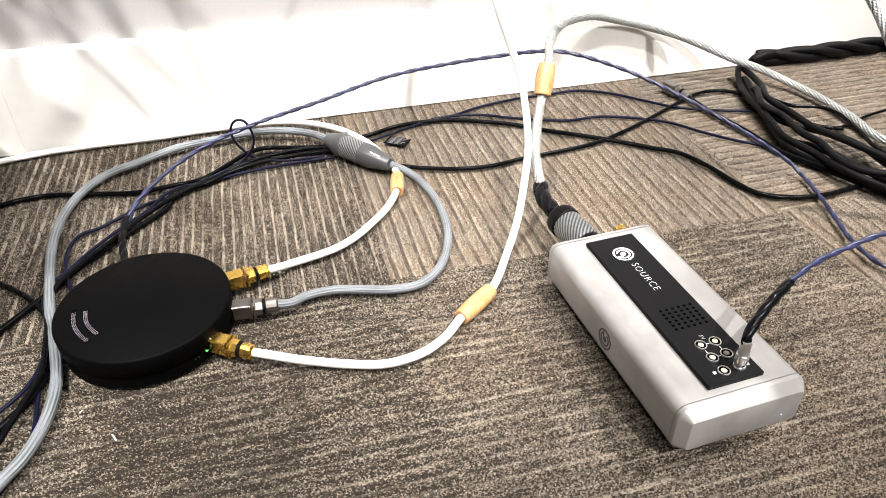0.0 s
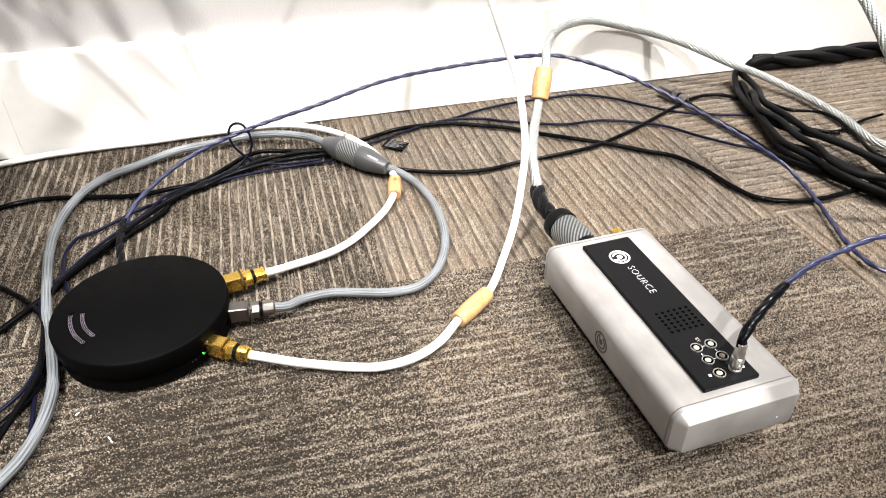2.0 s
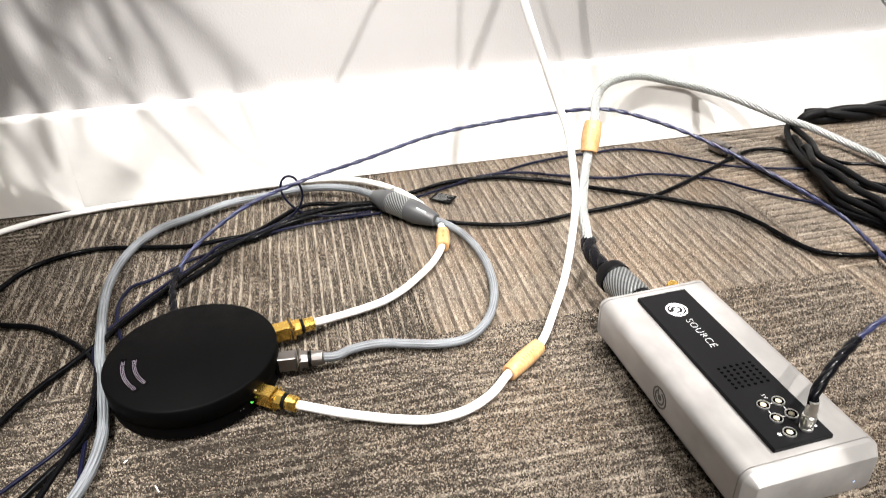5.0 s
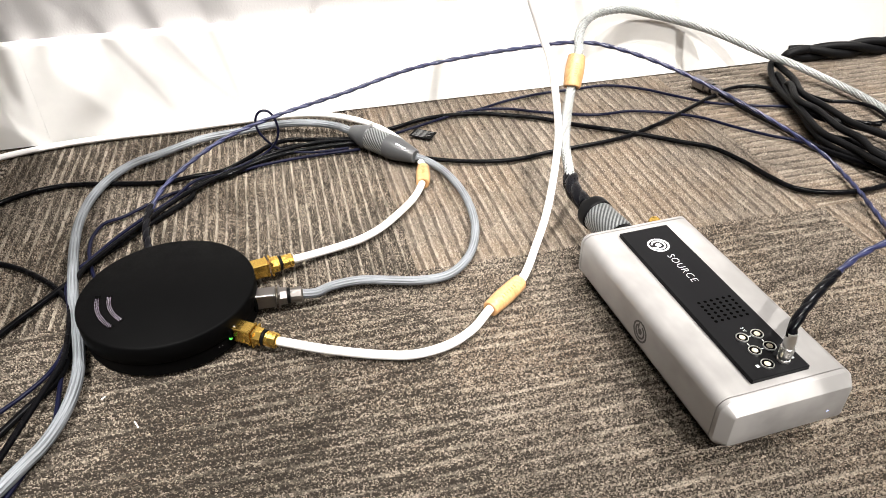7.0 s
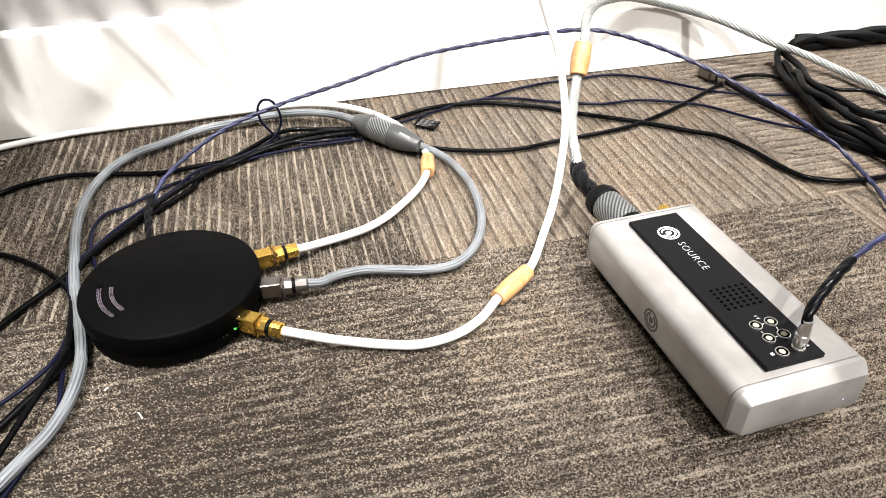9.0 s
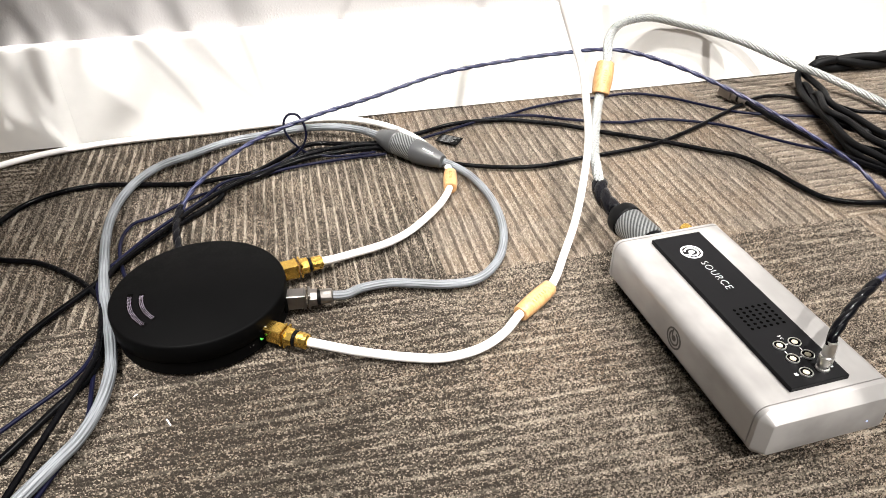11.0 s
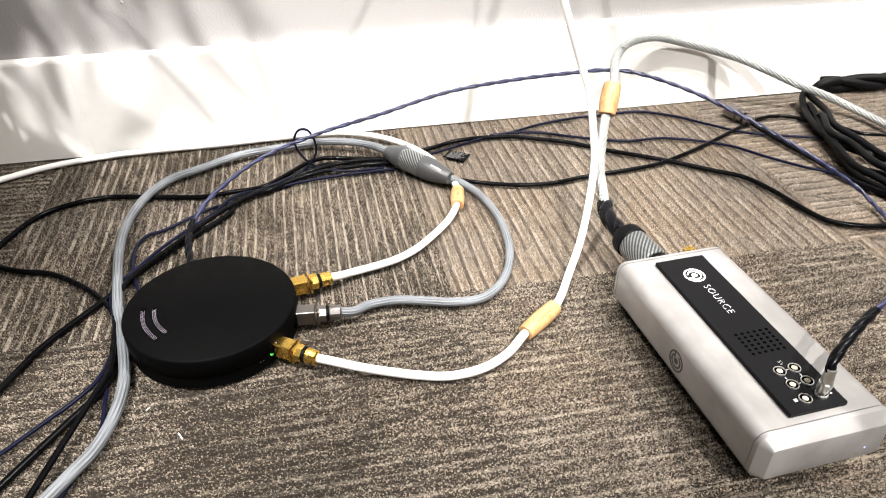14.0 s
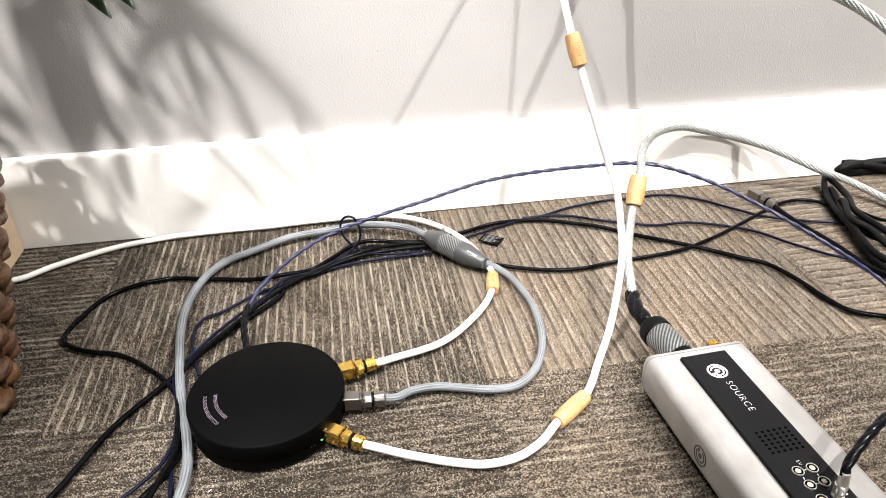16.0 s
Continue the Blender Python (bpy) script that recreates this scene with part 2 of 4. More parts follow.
PLATE_BLACK = mat_plain("black_plate", (0.001, 0.001, 0.001), 0.18, 0.0, 0.04, vary=0.15)
PLATE_WHITE = mat_plain("white_plate", (0.80, 0.79, 0.775), 0.35, vary=0.03)
SOCKET_GREY = mat_plain("socket_grey", (0.006, 0.006, 0.0064), 0.45, vary=0.1)
DARK = mat_plain("dark_hole", (0.002, 0.002, 0.002), 0.9, 0.0, 0.0)
INK = mat_plain("white_ink", (0.80, 0.80, 0.80), 0.5, vary=0.04)
TAG_INK = mat_plain("tag_ink", (0.13, 0.13, 0.13), 0.5)
INK_GREY = mat_plain("grey_ink", (0.045, 0.043, 0.040), 0.5, vary=0.05)
PIN = mat_plain("socket_cream", (0.50, 0.45, 0.33), 0.5, vary=0.05)
LEAF, WICKER = mat_leaf(), mat_wicker()
BEIGE = mat_plain("beige_wood", (0.56, 0.43, 0.29), 0.55, vary=0.1, scale=50)
SOIL = mat_plain("soil", (0.03, 0.022, 0.016), 0.95, bump=0.8, grain=0.01)
GLOW = Mat("green_led", (0.1, 0.8, 0.1), 0.3)
GLOW.b.inputs["Emission Color"].default_value = (0.12, 1.0, 0.10, 1)
GLOW.b.inputs["Emission Strength"].default_value = 1.1
GLOW = GLOW.m
BLUE_LED = Mat("blue_led", (0.4, 0.5, 1.0), 0.3)
BLUE_LED.b.inputs["Emission Color"].default_value = (0.55, 0.65, 1.0, 1)
BLUE_LED.b.inputs["Emission Strength"].default_value = 1.2
BLUE_LED = BLUE_LED.m


# ---- mesh helpers ----
def mesh_object(name, data, material, parent=None, label="", smooth=True):
    ob = new(name, data)
    if material is not None and not data.materials:
        data.materials.append(material)
    if smooth and len(data.polygons):
        data.polygons.foreach_set("use_smooth", [True] * len(data.polygons))
    if parent is not None:
        ob.parent = parent
    if label:
        tagged(ob, label)
    return ob


def part(name, bm, material, parent=None, label="", smooth=False):
    data = bpy.data.meshes.new(name)
    bm.normal_update()
    bm.to_mesh(data)
    bm.free()
    return mesh_object(name, data, material, parent, label, smooth)


def thing(name, place, turn, label, category, group=""):
    """An Empty at a thing's base, which parents its parts."""
    ob = new(name)
    ob.empty_display_size = 0.02
    ob.matrix_basis = pose(*place, 0, 0, turn)
    return tagged(ob, label, category, group)


def box(bm, centre, size, bevel=0.0, segments=2, m=None):
    made = bmesh.ops.create_cube(bm, size=1.0)["verts"]
    bmesh.ops.scale(bm, vec=size, verts=made)
    bmesh.ops.translate(bm, vec=centre, verts=made)
    if m is not None:
        bmesh.ops.transform(bm, matrix=m, verts=made)
    if bevel:
        edges = list({e for v in made for e in v.link_edges})
        bmesh.ops.bevel(bm, geom=edges, offset=bevel, segments=segments, profile=0.5, affect="EDGES")
    return bm


def box_bm(centre, size, bevel=0.0, segments=2, m=None):
    return box(bmesh.new(), centre, size, bevel, segments, m)


def lathe(name, profile, material, parent=None, m=None, sides=32, label="", smooth=True, flat=False):
    """A body turned round local z from (radius, height) pairs, with UV round and along it in metres."""
    rings, verts, faces, uvs = [], [], [], []
    for r, z in profile:
        rings.append(len(verts))
        for k in range(sides):
            a = 2 * math.pi * k / sides
            verts.append((r * math.cos(a), r * math.sin(a), z))
    for a, b, (_, z0), (_, z1) in zip(rings, rings[1:], profile, profile[1:]):
        for k in range(sides):
            n = (k + 1) % sides
            faces.append((a + k, a + n, b + n, b + k))
            uvs += [(k / sides, z0), ((k + 1) / sides, z0), ((k + 1) / sides, z1), (k / sides, z1)]
    for first, (r, z), turned in ((rings[0], profile[0], True), (rings[-1], profile[-1], False)):
        if r > 1e-6:
            ring = list(range(first, first + sides))
            faces.append(tuple(ring[::-1] if turned else ring))
            uvs += [(0.5, z)] * sides
    data = bpy.data.meshes.new(name)
    data.from_pydata(verts, [], faces)
    layer = data.uv_layers.new(name="UVMap")
    layer.data.foreach_set("uv", [c for uv in uvs for c in uv])
    if m is not None:
        data.transform(m)
    ob = mesh_object(name, data, material, parent, label, smooth)
    if smooth and not flat:
        data.set_sharp_from_angle(angle=radians(38))
    return ob


def along(a, b, up=(0, 0, 1)):
    """The pose at a whose local z runs to b."""
    a, b = Vector(a), Vector(b)
    return Matrix.Translation(a) @ (b - a).to_track_quat("Z", "Y").to_matrix().to_4x4()


def glide(points, step=0.004):
    """A smooth line through the points, resampled at even steps (centripetal Catmull-Rom)."""
    p = np.array(points, float)
    p = np.vstack([2 * p[0] - p[1], p, 2 * p[-1] - p[-2]])
    out = []
    for i in range(1, len(p) - 2):
        a, b, c, d = p[i - 1 : i + 3]
        t0, t1 = 0.0, max(1e-4, np.linalg.norm(b - a) ** 0.5)
        t2 = t1 + max(1e-4, np.linalg.norm(c - b) ** 0.5)
        t3 = t2 + max(1e-4, np.linalg.norm(d - c) ** 0.5)
        t = np.linspace(t1, t2, 24, endpoint=False)[:, None]
        a1 = (t1 - t) / (t1 - t0) * a + (t - t0) / (t1 - t0) * b
        a2 = (t2 - t) / (t2 - t1) * b + (t - t1) / (t2 - t1) * c
        a3 = (t3 - t) / (t3 - t2) * c + (t - t2) / (t3 - t2) * d
        b1 = (t2 - t) / (t2 - t0) * a1 + (t - t0) / (t2 - t0) * a2
        b2 = (t3 - t) / (t3 - t1) * a2 + (t - t1) / (t3 - t1) * a3
        out.append((t2 - t) / (t2 - t1) * b1 + (t - t1) / (t2 - t1) * b2)
    line = np.vstack(out + [p[-2:-1]])
    run = np.r_[0, np.cumsum(np.linalg.norm(np.diff(line, axis=0), axis=1))]
    s = np.linspace(0, run[-1], max(4, int(run[-1] / step)))
    return np.stack([np.interp(s, run, line[:, k]) for k in range(3)], 1), s


def frames_along(line):
    """Two directions across the line at each point, carried along without twist."""
    tan = np.gradient(line, axis=0)
    tan /= np.linalg.norm(tan, axis=1)[:, None]
    n = np.cross(tan[0], (0, 0, 1.0))
    n = n / np.linalg.norm(n) if np.linalg.norm(n) > 1e-3 else np.array((1.0, 0, 0))
    ns = []
    for t in tan:
        n = n - t * (n @ t)
        n /= np.linalg.norm(n)
        ns.append(n)
    ns = np.array(ns)
    return ns, np.cross(tan, ns)


def tube(name, points, radius, material, parent=None, label="", sides=10, step=0.004, twist=None, squash=1.0):
    """A cable along the points; twist=(strands, offset, pitch) winds several strands round each other."""
    line, s = glide(points, step)
    n, b = frames_along(line)
    lines = [line]
    if twist:
        count, off, pitch = twist
        lines = []
        for k in range(count):
            a = (2 * math.pi * (s / pitch + k / count))[:, None]
            lines.append(line + off * (np.cos(a) * n + np.sin(a) * b))
    if twist:
        return [skin(name, way, s, radius, material, parent, label, sides, 1.0) for way in lines][0]
    return skin(name, line, s, radius, material, parent, label, sides, squash)


def skin(name, way, s, radius, material, parent, label, sides, squash):
    """The tube's surface round one line."""
    verts, faces, uvs = [], [], []
    ang = np.linspace(0, 2 * math.pi, sides, endpoint=False)
    nn, bb = frames_along(way)
    first = len(verts)
    ring = way[:, None] + radius * (np.cos(ang)[None, :, None] * nn[:, None] + squash * np.sin(ang)[None, :, None] * bb[:, None])
    verts += ring.reshape(-1, 3).tolist()
    for i in range(len(way) - 1):
        for k in range(sides):
            m2 = (k + 1) % sides
            a0, b0 = first + i * sides, first + (i + 1) * sides
            faces.append((a0 + k, b0 + k, b0 + m2, a0 + m2))
            uvs += [(k / sides, s[i]), (k / sides, s[i + 1]), ((k + 1) / sides, s[i + 1]), ((k + 1) / sides, s[i])]
    for start, back in ((first, False), (first + (len(way) - 1) * sides, True)):
        r = list(range(start, start + sides))
        faces.append(tuple(r[::-1] if back else r))
        uvs += [(0, 0)] * sides
    data = bpy.data.meshes.new(name)
    data.from_pydata(verts, [], faces)
    data.uv_layers.new(name="UVMap").data.foreach_set("uv", [c for uv in uvs for c in uv])
    return mesh_object(name, data, material, parent, label)


def lettering(name, text, size, m, material, parent, label="", lift=0.0002):
    """Flat letters as a mesh, from the built-in font."""
    c = bpy.data.curves.new(name, "FONT")
    c.body, c.size, c.extrude, c.align_x, c.align_y = text, size, lift, "CENTER", "CENTER"
    c.space_character, c.offset = 1.14, -0.03 * size
    tmp = bpy.data.objects.new(name, c)
    scene.collection.objects.link(tmp)
    data = bpy.data.meshes.new_from_object(tmp.evaluated_get(bpy.context.evaluated_depsgraph_get()))
    bpy.data.objects.remove(tmp)
    data.transform(m)
    data.materials.clear()
    return mesh_object(name, data, material, parent, label, smooth=False)


def ring_bm(r0, r1, z, height, start=0.0, end=360.0, steps=40, bm=None):
    """A flat raised ring or arc."""
    bm = bm or bmesh.new()
    full = abs(end - start) >= 360
    rows = []
    for k in range(steps + (0 if full else 1)):
        a = radians(start + (end - start) * k / steps)
        rows.append([bm.verts.new((r * math.cos(a), r * math.sin(a), h)) for r, h in ((r0, z), (r1, z), (r1, z + height), (r0, z + height))])
    count = len(rows)
    for k in range(count if full else count - 1):
        a, b = rows[k], rows[(k + 1) % count]
        for i in range(4):
            j = (i + 1) % 4
            bm.faces.new((a[i], b[i], b[j], a[j]))
    if not full:
        bm.faces.new(rows[0])
        bm.faces.new(rows[-1][::-1])
    return bm


# ---- the room ----
WALL_Y = 0.80
X0, X1, Y0, H = -2.3, 2.7, -2.7, 2.6


def structure(name, bm, material, label):
    return tagged(part(name, bm, material), label, kind="structure")


structure("wall_north", box_bm(((X0 + X1) / 2, WALL_Y + 0.06, H / 2), (X1 - X0 + 0.24, 0.12, H)), WALL, "light grey painted wall with orange-peel texture")
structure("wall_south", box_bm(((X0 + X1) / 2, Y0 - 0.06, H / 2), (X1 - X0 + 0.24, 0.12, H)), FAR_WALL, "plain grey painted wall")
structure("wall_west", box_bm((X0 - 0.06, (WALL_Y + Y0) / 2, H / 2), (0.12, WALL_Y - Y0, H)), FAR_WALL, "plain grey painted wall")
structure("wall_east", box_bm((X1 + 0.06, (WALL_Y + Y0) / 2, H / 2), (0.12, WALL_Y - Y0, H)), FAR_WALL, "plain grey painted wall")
structure("ceiling", box_bm(((X0 + X1) / 2, (WALL_Y + Y0) / 2, H + 0.05), (X1 - X0 + 0.24, WALL_Y - Y0 + 0.24, 0.1)), CEIL, "plain grey ceiling")
floor = structure("floor", box_bm(((X0 + X1) / 2, (WALL_Y + Y0) / 2, -0.06), (X1 - X0 + 0.24, WALL_Y - Y0 + 0.24, 0.1)), SLAB, "floor laid with striped grey-brown carpet tiles")


wall_north = bpy.data.objects["wall_north"]
for x, z, r in ((-0.291, 0.213, 0.0016), (-0.005, 0.270, 0.0018), (0.154, 0.338, 0.0012), (0.026, 0.240, 0.0010)):
    nib = bmesh.new()
    bmesh.ops.create_icosphere(nib, subdivisions=2, radius=r, matrix=pose(x, WALL_Y, z) @ Matrix.Diagonal((1.3, 0.7, 1.0, 1.0)))
    part("paint_nib", nib, WALL, wall_north, smooth=True)


def skirting(x0, x1):
    """A length of baseboard with an eased top edge."""
    bm = bmesh.new()
    prof = [(0.0, 0.0), (-0.0125, 0.0), (-0.0125, 0.141), (-0.0115, 0.1445), (-0.009, 0.1465), (-0.005, 0.147), (0.0, 0.147)]
    rows = [[bm.verts.new((x, WALL_Y - 0.0005 + y, z)) for y, z in prof] for x in (x0, x1)]
    for i in range(len(prof)):
        j = (i + 1) % len(prof)
        bm.faces.new((rows[0][i], rows[0][j], rows[1][j], rows[1][i]))
    bm.faces.new(rows[0][::-1])
    bm.faces.new(rows[1])
    return tagged(part("baseboard", bm, SKIRT), "tall white gloss-painted baseboard along the wall", kind="structure")


skirting(X0, -0.38015)
skirting(-0.37985, X1)


# ---- the small power supply ----
def rounded_bar(bm, w, h, r, y0, y1, z0, steps=6, shrink=0.0):
    """A bar along y with a rounded rectangular section; its ends are drawn in by shrink."""
    def section(y, d):
        pts = []
        for cx, cz, a0 in ((w / 2 - r, h - r, 0), (-w / 2 + r, h - r, 90), (-w / 2 + r, r, 180), (w / 2 - r, r, 270)):
            for k in range(steps + 1):
                a = radians(a0 + 90 * k / steps)
                pts.append((cx + (r - d) * math.cos(a), y, z0 + cz + (r - d) * math.sin(a)))
        return [bm.verts.new(p) for p in pts]
    stops = [(y0, 0.0), (y1, 0.0)] if not shrink else [(y0, 0.0)] + [(y1 - math.copysign(shrink * (1 - math.sin(a)), y1 - y0), shrink * (1 - math.cos(a))) for a in np.linspace(0, math.pi / 2, 6)]
    rows = [section(y, d) for y, d in stops]
    n = len(rows[0])
    for a, b in zip(rows, rows[1:]):
        for i in range(n):
            bm.faces.new((a[i], a[(i + 1) % n], b[(i + 1) % n], b[i]))
    bm.faces.new(rows[0])
    bm.faces.new(rows[-1][::-1])
    bmesh.ops.recalc_face_normals(bm, faces=bm.faces)
    return bm


def sharp(ob, angle=35):
    ob.data.polygons.foreach_set("use_smooth", [True] * len(ob.data.polygons))
    ob.data.set_sharp_from_angle(angle=radians(angle))
    return ob


def spiral_logo(parent, m, size, material, label):
    """Three broken rings round a dot, a plain mark."""
    bm = ring_bm(size * 0.84, size, 0, 0.0003, 0, 360)
    ring_bm(size * 0.52, size * 0.68, 0, 0.0003, -60, 250, 36, bm)
    ring_bm(0.001 * size, size * 0.27, 0, 0.0003, 0, 360, 28, bm)
    box(bm, (size * 0.28, -size * 0.45, 0.00015), (size * 0.13, size * 0.6, 0.0003))
    bm.transform(m)
    return part("logo", bm, material, parent, label)


def end_cap(y0, y1, w, h, r, z0, deep, inset):
    """A cap whose outer rim is chamfered by deep along y and inset across, with softened edges."""
    bm = bmesh.new()
    way = 1 if y1 > y0 else -1
    stops = [(y0, 0.0), (y1 - way * deep * 1.12, 0.0), (y1 - way * deep * 0.92, inset * 0.05), (y1 - way * deep * 0.10, inset * 0.88), (y1 - way * deep * 0.03, inset * 0.97), (y1, inset * 1.12)]
    rows = []
    for y, d in stops:
        ring = []
        for cx, cz, a0 in ((w / 2 - r, h - r, 0), (r - w / 2, h - r, 90), (r - w / 2, r, 180), (w / 2 - r, r, 270)):
            for k in range(7):
                a = radians(a0 + 15 * k)
                ring.append(bm.verts.new((cx + (r - d) * math.cos(a), y, z0 + cz + (r - d) * math.sin(a))))
        rows.append(ring)
    for a, b in zip(rows, rows[1:]):
        for i in range(len(a)):
            bm.faces.new((a[i], a[(i + 1) % len(a)], b[(i + 1) % len(a)], b[i]))
    bm.faces.new(rows[0])
    bm.faces.new(rows[-1][::-1])
    bmesh.ops.recalc_face_normals(bm, faces=bm.faces)
    return bm


def power_supply():
    ob = thing("power_supply", (0.2876, 0.1801, 0), 3.3, "silver-grey satin alloy box with black top panel, standing on the carpet", "power supply")
    z0, h = 0.0180, 0.0458
    body = sharp(part("body", rounded_bar(bmesh.new(), 0.1172, h, 0.0098, -0.1082, 0.1120, z0), ALLOY, ob), 30)
    sharp(part("front_cap", end_cap(-0.1090, -0.1222, 0.1176, h + 0.0004, 0.0100, z0 - 0.0002, 0.0100, 0.0072), ALLOY, ob), 22)
    sharp(part("rear_cap", end_cap(0.1127, 0.1186, 0.1176, h + 0.0004, 0.0100, z0 - 0.0002, 0.0030, 0.0024), ALLOY, ob), 22)
    top = z0 + h
    panel = part("panel", box_bm((0, 0, top + 0.0018), (0.0517, 0.2041, 0.0044), 0.0006, 1), PANEL, ob, "black engraved panel")
    zt = top + 0.0041
    spiral_logo(panel, pose(-0.0006, 0.0730, zt, 0, 0, -90), 0.0103, INK, "white ring-shaped mark")
    lettering("lettering", "SOURCE", 0.0112, pose(0.0012, 0.0353, zt, 0, 0, -90) @ Matrix.Diagonal((0.92, 0.92, 1, 1)), INK, panel, "white word on the panel")
    for i in range(6):
        for j in range(6):
            lathe("vent_hole", [(0.0015, 0), (0.0015, 0.00012)], DARK, panel, pose(-0.0128 + 0.006 * i, -0.0125 - 0.0049 * j, zt), 10)
    spots = [(-0.0049, -0.0604), (0.0091, -0.0602), (-0.0045, -0.0758), (0.0095, -0.0752), (-0.0046, -0.0911), (0.0105, -0.0904)]
    for k, (x, y) in enumerate(spots):
        so = lathe("socket", [(0.0052, 0), (0.0052, 0.0009), (0.0050, 0.0013), (0.0045, 0.0013), (0.0043, 0.0005)], CHROME, panel, pose(x, y, zt), 28, "chrome-rimmed round socket")
        lathe("socket_well", [(0.0044, 0.0), (0.0044, 0.0007)], DARK, so, pose(x, y, zt), 20)
        lathe("socket_insert", [(0.0025, 0.0), (0.0025, 0.0010), (0.0021, 0.0013)], PIN, so, pose(x, y, zt), 18)
    for (xa, ya), (xb, yb) in ((spots[0], spots[1]), (spots[1], spots[3]), (spots[2], spots[3]), (spots[0], spots[2])):
        wide = abs(xa - xb) > abs(ya - yb)
        part("marking", box_bm(((xa + xb) / 2, (ya + yb) / 2, zt), (0.0026 if wide else 0.0006, 0.0006 if wide else 0.0026, 0.0003)), INK, panel)
    part("marking", box_bm((-0.0127, -0.0905, zt), (0.0026, 0.0026, 0.0003)), INK, panel)
    part("marking", box_bm((0.0185, -0.0905, zt), (0.0022, 0.0022, 0.0003)), INK, panel)
    lettering("lettering", "5V", 0.0046, pose(0.0022, -0.0520, zt, 0, 0, -90), INK, panel)
    lathe("indicator_lamp", [(0.0009, 0.0), (0.0009, 0.0003)], BLUE_LED, ob, pose(0.036, -0.1220, 0.0350, 90), 10, "tiny pale blue indicator lamp")
    spiral_logo(body, pose(-0.0586, -0.0025, z0 + 0.0215, 0, -90, 0) @ pose(0, 0, 0, 0, 0, 90), 0.0105, INK_GREY, "dark ring-shaped mark")
    for x in (-0.034, 0.034):
        for y in (-0.085, 0.085):
            lathe("rubber_foot", [(0.0090, 0.0), (0.0100, 0.003), (0.0100, 0.0182)], RUBBER, ob, pose(x, y, 0), 20)
    lathe("ground_post", [(0.0048, 0), (0.0048, 0.004), (0.0028, 0.0045), (0.0028, 0.008), (0.0062, 0.0085), (0.0066, 0.010), (0.0066, 0.015), (0.0058, 0.0165)], GOLD, ob, pose(0.033, 0.1182, 0.0500, -90), 20, "gold ground post")
    part("inlet", box_bm((-0.012, 0.1200, 0.038), (0.030, 0.004, 0.024), 0.002), RUBBER, ob, "black mains inlet")
    return ob


power_supply()


# ---- the round network switch ----
def network_switch():
    ob = thing("network_switch", (-0.1797, 0.3462, 0), 0, "round matte black network switch lying on the carpet", "network switch")
    r = 0.0829
    lathe("base", [(r - 0.008, 0.0008), (r - 0.0030, 0.0012), (r - 0.0016, 0.0026), (r - 0.0016, 0.0158), (r - 0.0034, 0.0166)], BLACK_ALLOY, ob, None, 96)
    lid = lathe("lid", [(r - 0.0034, 0.0164), (r - 0.0006, 0.0172), (r, 0.0180), (r, 0.0346), (r - 0.0006, 0.0360), (r - 0.0020, 0.0370), (0.0, 0.0370)], BLACK_ALLOY, ob, None, 96)
    for rr in (0.0632, 0.0525):
        slot = part("vent_slot", ring_bm(rr - 0.0027, rr + 0.0027, 0.0368, 0.0003, 175 if rr > 0.06 else 177, 227, 30), DARK, lid, "curved ventilation slot")
        dots = bmesh.new()
        for k in range(66):
            row, at = k % 3 - 1, k // 3 + (0.5 if k % 3 == 1 else 0.0)
            a = radians(180 + 45 * at / 22)
            bmesh.ops.create_icosphere(dots, subdivisions=1, radius=0.00058, matrix=pose((rr + 0.0014 * row) * math.cos(a), (rr + 0.0014 * row) * math.sin(a), 0.0372))
        part("vent_mesh", dots, MESH_METAL, slot, "perforated shiny mesh")
    for deg in (25, -11, -42.5):
        p = pose(0, 0, 0.0165, 0, 0, deg)
        part("port", box_bm((r - 0.004, 0, 0), (0.0095, 0.0160, 0.0150), 0.0008, 1, p), DARK, ob, "black network port")
    part("port_trim", box_bm((r + 0.0002, -0.0105, 0.0), (0.0022, 0.0012, 0.015), 0.0003, 1, pose(0, 0, 0.0175, 0, 0, -36)), CHROME, ob, "bright metal port edge")
    lathe("status_lamp", [(0.0017, 0), (0.0017, 0.0008), (0.0009, 0.0014)], GLOW, ob, pose(0, 0, 0.0142, 0, 0, -47.2) @ pose(r - 0.0004, 0, 0, 0, 90, 0), 12, "lit green status lamp")
    for k in range(2):
        lathe("pin_mark", [(0.0006, 0), (0.0006, 0.0004)], INK_GREY, ob, pose(0, 0, 0.0125, 0, 0, -54 - 2.4 * k) @ pose(r - 0.0006, 0, 0, 0, 90, 0), 8)
    for k in range(3):
        a = radians(90 + 120 * k)
        lathe("rubber_foot", [(0.008, 0.0), (0.008, 0.0022)], RUBBER, ob, pose(0.06 * math.cos(a), 0.06 * math.sin(a), 0), 18)
    return ob


network_switch()


